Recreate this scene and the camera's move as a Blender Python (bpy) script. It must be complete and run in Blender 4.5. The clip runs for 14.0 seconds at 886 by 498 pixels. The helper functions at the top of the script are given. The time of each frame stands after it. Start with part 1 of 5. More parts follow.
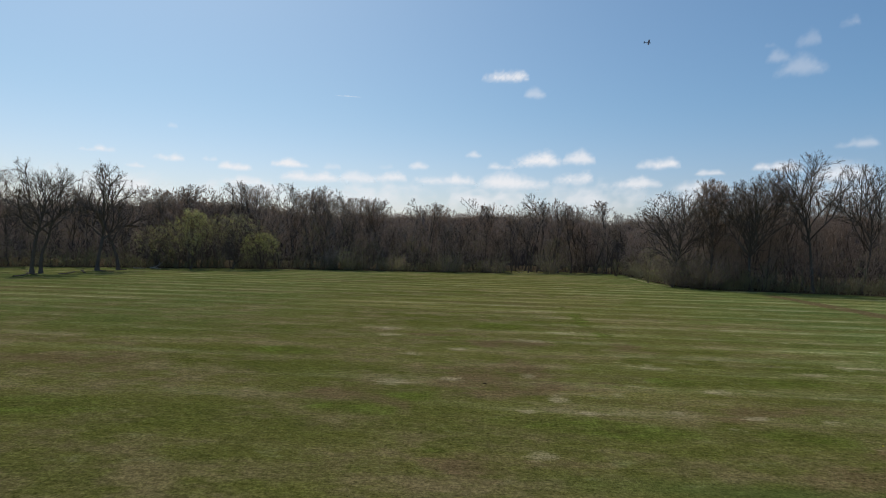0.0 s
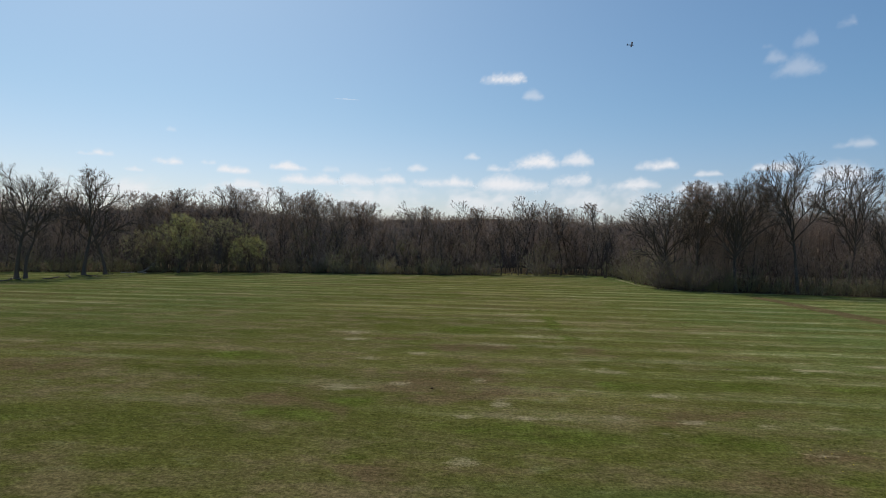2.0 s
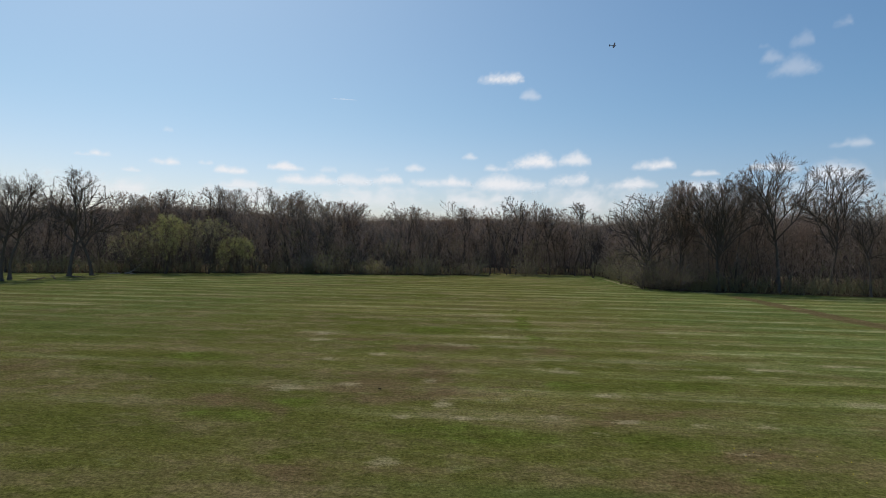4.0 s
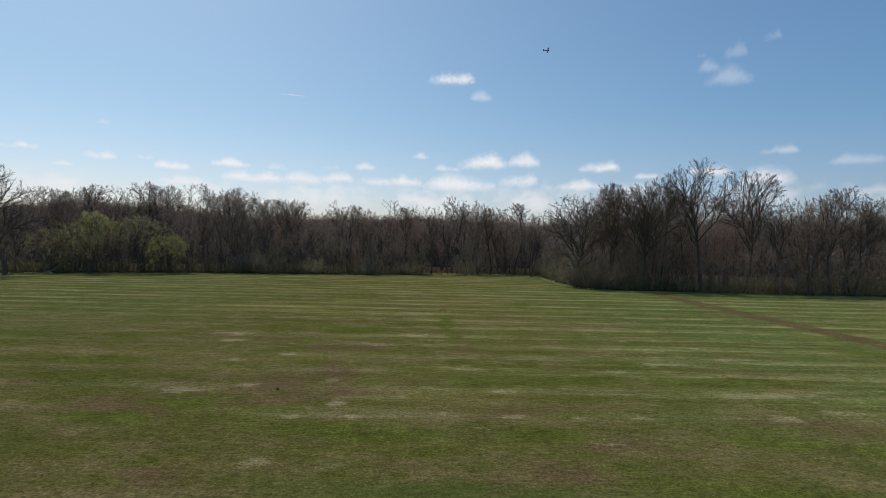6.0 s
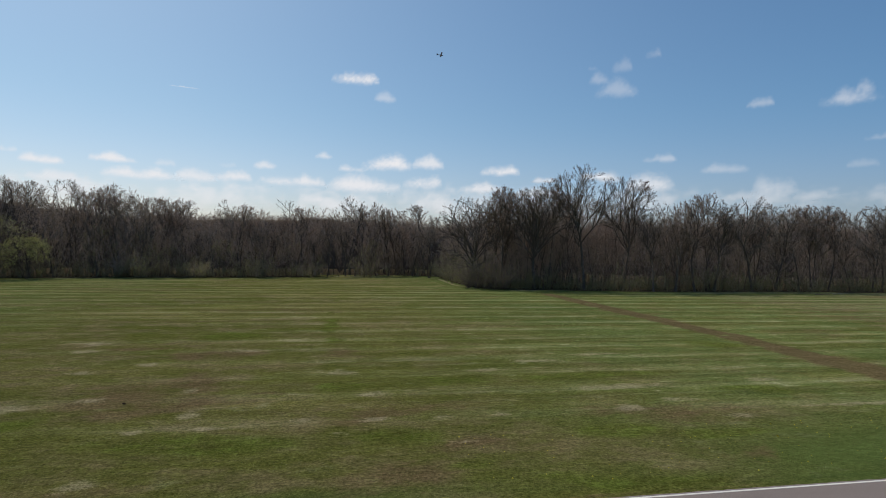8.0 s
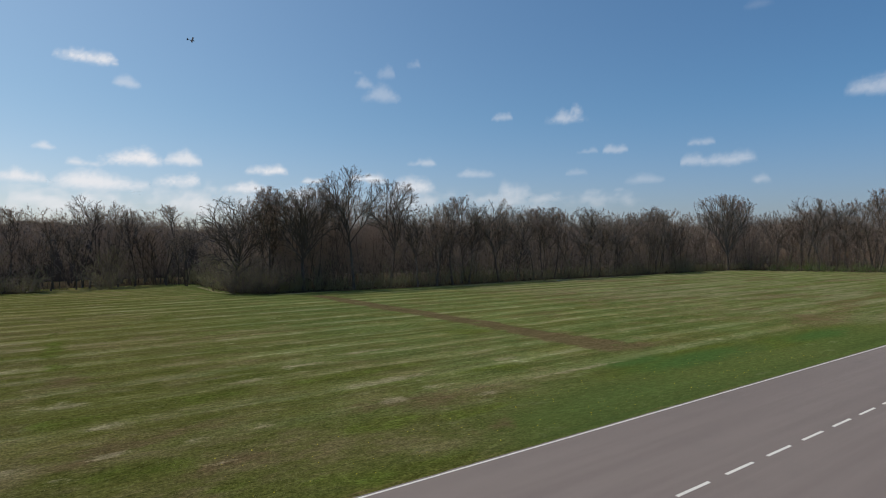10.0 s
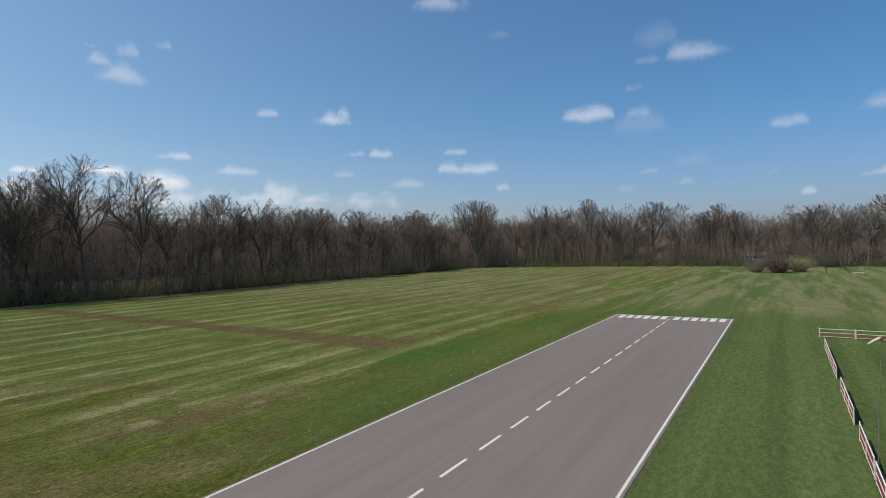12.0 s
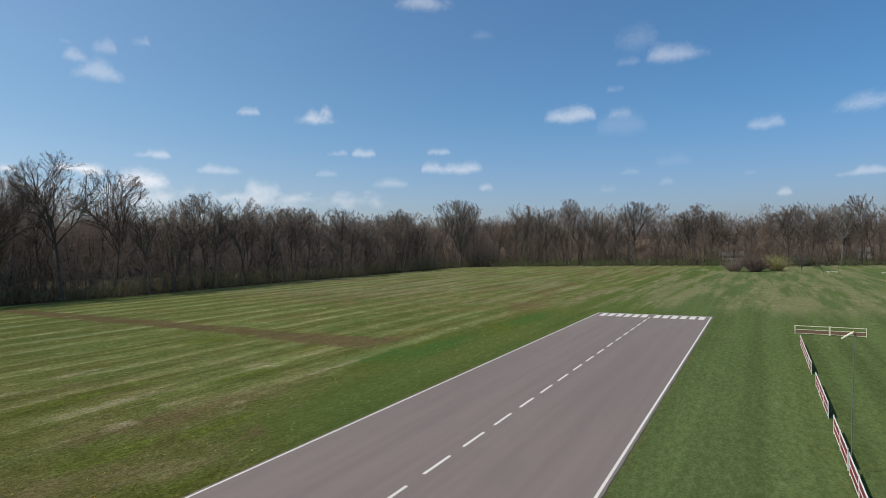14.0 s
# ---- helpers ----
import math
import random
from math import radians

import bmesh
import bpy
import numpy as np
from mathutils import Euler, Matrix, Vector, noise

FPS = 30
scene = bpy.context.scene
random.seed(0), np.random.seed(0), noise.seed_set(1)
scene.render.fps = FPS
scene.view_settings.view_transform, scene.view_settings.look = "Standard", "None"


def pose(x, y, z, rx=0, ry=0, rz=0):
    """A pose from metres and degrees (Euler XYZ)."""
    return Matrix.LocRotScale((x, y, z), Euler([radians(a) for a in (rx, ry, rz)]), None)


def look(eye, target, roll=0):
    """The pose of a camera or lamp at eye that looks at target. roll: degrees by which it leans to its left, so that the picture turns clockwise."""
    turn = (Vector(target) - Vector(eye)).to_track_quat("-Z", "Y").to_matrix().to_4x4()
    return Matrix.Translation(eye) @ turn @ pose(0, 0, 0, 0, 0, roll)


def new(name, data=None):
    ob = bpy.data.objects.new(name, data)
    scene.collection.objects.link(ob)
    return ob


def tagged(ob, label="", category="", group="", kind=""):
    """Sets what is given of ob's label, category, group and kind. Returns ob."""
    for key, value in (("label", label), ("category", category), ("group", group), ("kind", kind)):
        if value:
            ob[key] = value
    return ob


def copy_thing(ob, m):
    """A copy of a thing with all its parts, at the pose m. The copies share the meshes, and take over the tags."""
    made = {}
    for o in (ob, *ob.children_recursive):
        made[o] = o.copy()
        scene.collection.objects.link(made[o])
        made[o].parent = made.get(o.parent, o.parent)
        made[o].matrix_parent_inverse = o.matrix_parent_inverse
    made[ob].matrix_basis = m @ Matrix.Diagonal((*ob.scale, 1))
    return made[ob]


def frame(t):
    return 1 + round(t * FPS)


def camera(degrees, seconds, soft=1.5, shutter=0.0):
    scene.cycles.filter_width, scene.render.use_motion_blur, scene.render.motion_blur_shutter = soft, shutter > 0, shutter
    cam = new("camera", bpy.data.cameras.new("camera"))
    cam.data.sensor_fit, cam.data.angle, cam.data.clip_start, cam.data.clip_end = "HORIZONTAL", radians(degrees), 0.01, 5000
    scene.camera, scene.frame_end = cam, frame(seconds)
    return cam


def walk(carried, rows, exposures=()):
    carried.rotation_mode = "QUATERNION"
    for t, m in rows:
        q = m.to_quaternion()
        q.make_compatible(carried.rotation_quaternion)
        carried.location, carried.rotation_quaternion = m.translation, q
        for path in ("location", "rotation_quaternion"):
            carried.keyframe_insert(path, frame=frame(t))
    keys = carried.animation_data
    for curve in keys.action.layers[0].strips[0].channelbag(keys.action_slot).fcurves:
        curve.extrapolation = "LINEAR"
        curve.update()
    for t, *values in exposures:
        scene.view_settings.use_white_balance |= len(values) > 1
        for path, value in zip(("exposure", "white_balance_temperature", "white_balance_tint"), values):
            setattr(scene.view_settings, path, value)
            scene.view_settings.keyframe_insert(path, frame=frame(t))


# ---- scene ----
cam = camera(78.2, 14.0, soft=0.9)
PATH = [
    (0, (0.065, -0.113, 8.842), (-0.104, 1.88, 8.827), 1.4),
    (0.5, (0.955, -0.074, 8.896), (0.785, 1.919, 8.885), 1.3),
    (1, (1.818, 0.011, 8.968), (1.648, 2.003, 8.959), 1.2),
    (1.5, (2.637, 0.11, 9.034), (2.468, 2.103, 9.027), 1.1),
    (2, (3.462, 0.182, 9.077), (3.294, 2.175, 9.07), 1.1),
    (2.5, (4.295, 0.216, 9.115), (4.129, 2.209, 9.109), 1.1),
    (3, (5.095, 0.206, 9.149), (4.93, 2.199, 9.143), 1.0),
    (5.3, (8.992, 0.011, 9.312), (8.851, 2.006, 9.302), 1.32),
    (5.5, (9.319, -0.016, 9.31), (9.218, 1.981, 9.301), 1.3),
    (6, (10.123, -0.068, 9.313), (10.14, 1.932, 9.307), 1.2),
    (6.5, (10.885, -0.119, 9.334), (11.036, 1.876, 9.332), 1.1),
    (7, (11.579, -0.172, 9.365), (11.794, 1.816, 9.365), 1.0),
    (7.2, (11.808, -0.167, 9.373), (12.039, 1.819, 9.374), 1.1),
    (9.3, (13.253, -0.159, 9.408), (14.079, 1.663, 9.418), -0.2),
    (9.5, (13.298, -0.153, 9.408), (14.217, 1.623, 9.418), -0.4),
    (10, (13.209, -0.1, 9.405), (14.329, 1.557, 9.415), -0.8),
    (10.5, (13.123, -0.101, 9.426), (14.456, 1.39, 9.434), -1.0),
    (11, (13.07, -0.066, 9.443), (14.581, 1.245, 9.448), -1.3),
    (11.5, (13.134, -0.047, 9.445), (14.772, 1.1, 9.445), -1.4),
    (12, (13.166, -0.045, 9.437), (14.862, 1.015, 9.435), -1.4),
    (12.5, (13.157, -0.026, 9.401), (14.869, 1.008, 9.398), -1.5),
    (13, (13.141, -0.003, 9.358), (14.861, 1.019, 9.354), -1.5),
    (13.5, (13.141, -0.042, 9.342), (14.863, 0.975, 9.338), -1.4),
    (14, (13.145, -0.031, 9.318), (14.873, 0.976, 9.314), -1.4),
]
walk(cam, [(t, look(eye, target, roll)) for t, eye, target, roll in PATH],
     exposures=((0.0, 0.0), (5.5, 0.0), (7.0, -0.03), (9.5, -0.09), (10.5, -0.01), (12.0, 0.13), (14.0, 0.17)))

# ---- world, sun, exposure ----
SUN_AZ, SUN_EL = -38.0, 58.0            # degrees left of +y, degrees above the horizon
sun_way = Vector((math.sin(radians(SUN_AZ)) * math.cos(radians(SUN_EL)),
                  math.cos(radians(SUN_AZ)) * math.cos(radians(SUN_EL)), math.sin(radians(SUN_EL))))
world = bpy.data.worlds.new("world")
scene.world = world
world.use_nodes = True
wn = world.node_tree.nodes
sky = wn.new("ShaderNodeTexSky")
sky.sky_type = "NISHITA"
sky.sun_disc = False
sky.sun_elevation = radians(SUN_EL)
sky.sun_rotation = radians(SUN_AZ)
sky.altitude = 200.0
sky.air_density = 1.0
sky.dust_density = 1.7
sky.ozone_density = 1.6
wn["Background"].inputs["Strength"].default_value = 0.102
wl = world.node_tree.links
lift = wn.new("ShaderNodeTexCoord")     # spring haze: the sky pales towards the horizon all round
split = wn.new("ShaderNodeSeparateXYZ")
low = wn.new("ShaderNodeMapRange")
low.interpolation_type = "SMOOTHSTEP"
low.inputs["From Min"].default_value, low.inputs["From Max"].default_value = 0.26, 0.0
tone = wn.new("ShaderNodeMix")
tone.data_type = "RGBA"
side = wn.new("ShaderNodeVectorMath")   # clearer and bluer away from the sun
side.operation = "DOT_PRODUCT"
side.inputs[1].default_value = (math.sin(radians(SUN_AZ)), math.cos(radians(SUN_AZ)), 0)
away = wn.new("ShaderNodeMapRange")
away.inputs["From Min"].default_value, away.inputs["From Max"].default_value = 0.9, -0.8
clear_blue = wn.new("ShaderNodeMix")
clear_blue.data_type = "RGBA"
clear_blue.inputs[6].default_value = (0.90, 1.06, 1.07, 1)
clear_blue.inputs[7].default_value = (0.47, 0.84, 1.09, 1)
low_blue = wn.new("ShaderNodeMix")
low_blue.data_type = "RGBA"
low_blue.inputs[6].default_value = (1.16, 1.10, 1.15, 1)
low_blue.inputs[7].default_value = (0.67, 0.75, 1.00, 1)
haze = wn.new("ShaderNodeMix")
haze.data_type, haze.blend_type = "RGBA", "MULTIPLY"
haze.inputs[0].default_value = 1.0
wl.new(lift.outputs["Generated"], split.inputs[0])
wl.new(lift.outputs["Generated"], side.inputs[0])
wl.new(side.outputs["Value"], away.inputs["Value"])
wl.new(away.outputs[0], clear_blue.inputs[0])
wl.new(clear_blue.outputs[2], tone.inputs[6])
wl.new(away.outputs[0], low_blue.inputs[0])
wl.new(low_blue.outputs[2], tone.inputs[7])
wl.new(split.outputs["Z"], low.inputs["Value"])
wl.new(low.outputs[0], tone.inputs[0])
wl.new(sky.outputs[0], haze.inputs[6])
wl.new(tone.outputs[2], haze.inputs[7])
wl.new(haze.outputs[2], wn["Background"].inputs["Color"])

sun = new("sun", bpy.data.lights.new("sun", "SUN"))
sun.data.energy = 3.0
sun.data.angle = radians(0.55)
sun.data.color = (1.0, 0.95, 0.87)
sun.matrix_world = look(sun_way * 100, (0, 0, 0))


# ---- materials ----
class Nodes:
    """A material under construction, with short calls for its nodes."""

    def __init__(self, name):
        self.mat = bpy.data.materials.new(name)
        self.mat.use_nodes = True
        self.tree = self.mat.node_tree
        self.bsdf = self.tree.nodes["Principled BSDF"]
        self.out = self.tree.nodes["Material Output"]

    def link(self, a, b):
        self.tree.links.new(a, b)

    def add(self, kind, **values):
        n = self.tree.nodes.new(kind)
        for k, v in values.items():
            setattr(n, k, v)
        return n

    def put(self, socket, value):
        if hasattr(value, "links"):
            self.link(value, socket)
        else:
            socket.default_value = value

    def place(self, scale=(1, 1, 1), turn=(0, 0, 0)):
        geo = self.add("ShaderNodeNewGeometry")
        m = self.add("ShaderNodeMapping")
        m.inputs["Scale"].default_value = scale
        m.inputs["Rotation"].default_value = turn
        self.link(geo.outputs["Position"], m.inputs["Vector"])
        return m.outputs[0]

    def local(self, scale=(1, 1, 1)):
        tc = self.add("ShaderNodeTexCoord")
        m = self.add("ShaderNodeMapping")
        m.inputs["Scale"].default_value = scale
        self.link(tc.outputs["Object"], m.inputs["Vector"])
        return m.outputs[0]

    def noise(self, where, scale=1.0, detail=4.0, rough=0.55):
        n = self.add("ShaderNodeTexNoise")
        self.link(where, n.inputs["Vector"])
        n.inputs["Scale"].default_value = scale
        n.inputs["Detail"].default_value = detail
        n.inputs["Roughness"].default_value = rough
        return n.outputs["Fac"]

    def span(self, value, a, b, c=0.0, d=1.0):
        n = self.add("ShaderNodeMapRange", interpolation_type="SMOOTHSTEP")
        self.put(n.inputs["Value"], value)
        for k, v in zip(("From Min", "From Max", "To Min", "To Max"), (a, b, c, d)):
            n.inputs[k].default_value = v
        return n.outputs[0]

    def math(self, op, a, b=0.5):
        n = self.add("ShaderNodeMath", operation=op)
        self.put(n.inputs[0], a)
        self.put(n.inputs[1], b)
        return n.outputs[0]

    def mix(self, fac, a, b, blend="MIX"):
        n = self.add("ShaderNodeMix", data_type="RGBA", blend_type=blend)
        self.put(n.inputs[0], fac)
        self.put(n.inputs[6], a if hasattr(a, "links") else (*a, 1))
        self.put(n.inputs[7], b if hasattr(b, "links") else (*b, 1))
        return n.outputs[2]

    def attr(self, name):
        n = self.add("ShaderNodeAttribute", attribute_name=name)
        return n.outputs["Fac"]

    def shine(self, rough, spec=0.5, metal=0.0):
        self.bsdf.inputs["Roughness"].default_value = rough
        self.bsdf.inputs["Specular IOR Level"].default_value = spec
        self.bsdf.inputs["Metallic"].default_value = metal

    def bump(self, height, strength=0.3, distance=0.02):
        n = self.add("ShaderNodeBump")
        n.inputs["Strength"].default_value = strength
        n.inputs["Distance"].default_value = distance
        self.link(height, n.inputs["Height"])
        self.link(n.outputs[0], self.bsdf.inputs["Normal"])

    def colour(self, socket):
        self.put(self.bsdf.inputs["Base Color"], socket if hasattr(socket, "links") else (*socket, 1))
        return self.mat


def grass_material():
    n = Nodes("mown_grass")
    fine = n.noise(n.place((7, 7, 7)), 1.0, 6, 0.75)
    tuft = n.noise(n.place((1.1, 1.7, 1)), 1.0, 5, 0.62)
    broad = n.noise(n.place((0.035, 0.085, 1)), 1.0, 4, 0.55)
    streak = n.noise(n.place((0.075, 0.6, 1)), 1.0, 5, 0.62)
    streak2 = n.noise(n.place((0.16, 1.3, 1)), 1.0, 4, 0.6)
    # mower rows: narrow pale lines of clippings between wider green passes
    sway = n.noise(n.place((0.02, 0.05, 1)), 1.0, 2)
    geo = n.add("ShaderNodeNewGeometry")
    xyz = n.add("ShaderNodeSeparateXYZ")
    n.link(geo.outputs["Position"], xyz.inputs[0])
    # the swaths widen from 5.4 m to 6.3 m past y = 57
    y = n.math("SUBTRACT", n.math("ADD", xyz.outputs["Y"], n.math("ADD", n.math("MULTIPLY", sway, 1.4), n.math("MULTIPLY", n.noise(n.place((0.10, 0.30, 1)), 1.0, 4, 0.65), 2.2))), 58.8)
    swath = n.math("ADD", n.math("DIVIDE", n.math("MINIMUM", y, 0.0), 5.37), n.math("DIVIDE", n.math("MAXIMUM", y, 0.0), 6.28))
    row = n.math("COSINE", n.math("MULTIPLY", swath, 2 * math.pi))
    row2 = n.math("COSINE", n.math("MULTIPLY", n.math("ADD", swath, 0.08), 6 * math.pi))
    rows = n.math("ADD", n.span(row, 0.25, 0.92), n.math("MULTIPLY", n.span(row2, 0.45, 1.0), 0.35))
    patchy = n.span(n.noise(n.place((0.028, 0.13, 1)), 1.0, 5, 0.68), 0.36, 0.62, 0.22, 1.0)
    rows = n.math("MULTIPLY", rows, patchy)
    mown = n.attr("mown")
    rows = n.math("MULTIPLY", rows, mown)
    lush, bare, litter, pale = n.attr("lush"), n.attr("bare"), n.attr("litter"), n.attr("pale")
    # greens
    green = n.mix(n.span(broad, 0.35, 0.66), GREEN_DEEP, GREEN_OLIVE)
    green = n.mix(n.span(tuft, 0.35, 0.72), green, GREEN_FRESH)
    thatch = n.math("MULTIPLY", n.span(n.math("ADD", broad, n.math("MULTIPLY", tuft, 0.45)), 0.68, 0.92), n.span(lush, 0.7, 0.0))
    patch = n.noise(n.place((0.11, 0.19, 1)), 1.0, 6, 0.66)
    patch2 = n.noise(n.place((0.42, 0.62, 1)), 1.0, 6, 0.68)
    mottle = n.noise(n.place((0.26, 0.40, 1), (0, 0, 0.35)), 1.0, 7, 0.7)
    green = n.mix(n.math("MULTIPLY", n.span(patch2, 0.42, 0.62), 0.6), green, GREEN_DEEP)
    brown = n.math("ADD", n.math("MULTIPLY", n.span(patch, 0.42, 0.58), n.span(lush, 0.8, 0.1)), thatch)
    brown = n.math("MULTIPLY", brown, n.span(mown, 0.4, 1.0, 0.85, 0.3))
    col = n.mix(n.math("MULTIPLY", n.math("MINIMUM", brown, 1.0), n.span(mottle, 0.38, 0.60, 0.15, 0.9)), green, THATCH)
    col = n.mix(n.math("MULTIPLY", lush, n.span(tuft, 0.1, 0.5, 0.4, 0.85)), col, n.mix(n.span(xyz.outputs["Y"], 11, 13), GREEN_LUSH, GREEN_STRIP))
    wheel = n.noise(n.place((0.005, 0.42, 1)), 1.0, 3, 0.6)
    bands = n.span(n.math("ADD", n.math("MULTIPLY", wheel, 0.8), n.math("MULTIPLY", patch, 0.2)), 0.34, 0.64, 0.82, 1.16)
    tint = n.add("ShaderNodeCombineXYZ")
    for k in range(3):
        n.link(bands, tint.inputs[k])
    col = n.mix(n.math("MULTIPLY", lush, n.span(xyz.outputs["X"], 84, 105, 0.9, 0.35)), col, n.mix(1.0, col, tint.outputs[0], "MULTIPLY"))
    col = n.mix(n.math("MULTIPLY", n.attr("cool"), n.math("MULTIPLY", n.span(patch2, 0.3, 0.7, 1.0, 0.65), n.span(patch, 0.60, 0.42, 0.30, 0.85))), col, GREEN_COOL)
    # pale clippings
    light = n.span(n.math("ADD", n.math("MULTIPLY", n.math("ADD", n.math("MULTIPLY", row, 0.62), n.math("MULTIPLY", row2, 0.14)), patchy), n.math("MULTIPLY", n.math("SUBTRACT", streak, 0.5), 3.6)), -0.9, 1.1, 0.88, 1.62)
    lit = n.add("ShaderNodeCombineXYZ")
    for k in range(3):
        n.link(light, lit.inputs[k])
    col = n.mix(n.math("MULTIPLY", mown, n.span(broad, 0.36, 0.62, 0.35, 1.0)), col, n.mix(1.0, col, lit.outputs[0], "MULTIPLY"))
    s = n.math("MULTIPLY", rows, n.span(n.math("ADD", n.math("MULTIPLY", streak, 0.55), n.math("MULTIPLY", mottle, 0.45)), 0.42, 0.60, 0.30, 1.0))
    s = n.math("MULTIPLY", s, n.span(streak2, 0.36, 0.58, 0.5, 1.0))
    col = n.mix(n.math("MULTIPLY", n.math("MINIMUM", s, 1.0), 0.52), col, STRAW)
    stray = n.math("MULTIPLY", n.span(patch2, 0.54, 0.68), n.span(streak, 0.48, 0.60))
    col = n.mix(n.math("MULTIPLY", stray, n.math("MULTIPLY", n.span(mown, 0, 1, 0.3, 1), 0.5)), col, STRAW)
    arc = n.noise(n.place((0.035, 0.30, 1), (0, 0, 0.30)), 1.0, 5, 0.6)
    arc2 = n.noise(n.place((0.012, 0.20, 1), (0, 0, 0.06)), 1.0, 4, 0.62)
    swirl = n.math("MULTIPLY", n.math("ADD", n.span(arc, 0.47, 0.64), n.math("MULTIPLY", n.span(arc2, 0.48, 0.60), 0.75)), n.span(xyz.outputs["X"], 86, 104))
    col = n.mix(n.math("MULTIPLY", n.math("MULTIPLY", n.math("MINIMUM", swirl, 1.0), n.span(patch2, 0.3, 0.6, 0.4, 1.0)), 0.72), col, FADED)
    # bare earth, then pale dead spots
    b = n.span(n.math("ADD", bare, n.math("ADD", n.math("MULTIPLY", n.math("SUBTRACT", tuft, 0.5), 0.9), n.math("MULTIPLY", n.math("SUBTRACT", mottle, 0.5), 1.2))), 0.20, 0.85)
    col = n.mix(n.math("MULTIPLY", b, 0.85), col, EARTH)
    col = n.mix(n.math("MULTIPLY", n.attr("track"), n.span(n.math("ADD", n.math("MULTIPLY", tuft, 0.5), n.math("MULTIPLY", mottle, 0.5)), 0.36, 0.58, 0.35, 0.92)), col, TRACK)
    fresh = n.attr("fresh")
    f = n.span(n.math("ADD", fresh, n.math("MULTIPLY", n.math("SUBTRACT", mottle, 0.5), 1.6)), 0.25, 0.85)
    rich = n.mix(n.span(lush, 0.5, 0.9), n.mix(n.span(patch2, 0.35, 0.65), GREEN_DEEP, GREEN_NEW), GREEN_RICH)
    col = n.mix(n.math("MULTIPLY", f, 0.8), col, rich)
    pale = n.math("ADD", pale, n.math("MULTIPLY", n.math("SUBTRACT", fine, 0.5), 0.9))
    p = n.span(n.math("ADD", pale, n.math("MULTIPLY", n.math("SUBTRACT", n.math("ADD", n.math("MULTIPLY", tuft, 0.5), n.math("MULTIPLY", patch2, 0.5)), 0.5), 2.6)), 0.40, 0.95)
    col = n.mix(n.math("MULTIPLY", p, 0.54), col, DEAD)
    leafy = n.mix(n.span(tuft, 0.35, 0.65), LITTER_DARK, LITTER)
    col = n.mix(n.span(n.math("ADD", litter, n.math("MULTIPLY", n.math("SUBTRACT", tuft, 0.5), 0.6)), 0.3, 0.7), col, leafy)
    shade = n.mix(n.span(n.math("ADD", n.math("MULTIPLY", patch2, 0.6), n.math("MULTIPLY", mottle, 0.4)), 0.36, 0.64), (0.84, 0.85, 0.84), (1.18, 1.16, 1.16))
    col = n.mix(n.span(lush, 0.9, 0.2, 0.2, 1.0), col, n.mix(1.0, col, shade, "MULTIPLY"))
    grain = n.mix(n.span(fine, 0.25, 0.75), (0.42, 0.42, 0.42), (1.52, 1.52, 1.52))
    col = n.mix(n.span(lush, 0.9, 0.3, 0.5, 1.0), col, n.mix(1.0, col, grain, "MULTIPLY"))
    combed = n.noise(n.place((1.3, 3.0, 1)), 1.0, 5, 0.7)
    col = n.mix(n.span(litter, 0.6, 0.2), col, n.mix(1.0, col, n.mix(n.span(combed, 0.32, 0.68), (0.84, 0.84, 0.82), (1.16, 1.16, 1.18)), "MULTIPLY"))
    clump = n.noise(n.place((2.6, 3.6, 1)), 1.0, 6, 0.78)
    thin = n.span(lush, 0.9, 0.2, 0.35, 1.0)
    col = n.mix(thin, col, n.mix(1.0, col, n.mix(n.span(clump, 0.34, 0.66), (0.72, 0.74, 0.70), (1.28, 1.26, 1.28)), "MULTIPLY"))
    n.shine(1.0, 0.0)
    n.bsdf.inputs["Diffuse Roughness"].default_value = 0.42
    n.bump(n.math("ADD", fine, n.math("MULTIPLY", tuft, 0.6)), 0.8, 0.10)
    return n.colour(col)


GREEN_DEEP, GREEN_OLIVE, GREEN_FRESH = (0.090, 0.093, 0.021), (0.154, 0.134, 0.041), (0.127, 0.133, 0.030)
GREEN_LUSH, THATCH, STRAW = (0.083, 0.118, 0.043), (0.164, 0.127, 0.061), (0.345, 0.325, 0.19)
GREEN_STRIP = (0.073, 0.106, 0.030)
GREEN_COOL = (0.098, 0.127, 0.039)
FADED = (0.215, 0.190, 0.105)
TRACK = (0.112, 0.084, 0.042)
GREEN_RICH = (0.060, 0.112, 0.028)
GREEN_NEW = (0.098, 0.126, 0.021)
EARTH, DEAD = (0.134, 0.093, 0.046), (0.345, 0.285, 0.170)
LITTER, LITTER_DARK = (0.078, 0.058, 0.037), (0.042, 0.034, 0.021)


def asphalt_material():
    n = Nodes("worn_asphalt")
    fine = n.noise(n.place((30, 30, 30)), 1.0, 4, 0.7)
    lanes = n.noise(n.place((0.03, 0.8, 1)), 1.0, 5, 0.6)
    blot = n.noise(n.place((0.25, 0.35, 1)), 1.0, 4, 0.6)
    col = n.mix(n.span(lanes, 0.3, 0.7), (0.172, 0.134, 0.115), (0.200, 0.158, 0.135))
    col = n.mix(n.math("MULTIPLY", n.span(blot, 0.52, 0.8), 0.35), col, (0.140, 0.114, 0.099))
    col = n.mix(1.0, col, n.mix(n.span(fine, 0.3, 0.7), (0.78, 0.78, 0.78), (1.2, 1.2, 1.2)), "MULTIPLY")
    n.shine(0.85, 0.3)
    n.bump(fine, 0.25, 0.01)
    return n.colour(col)


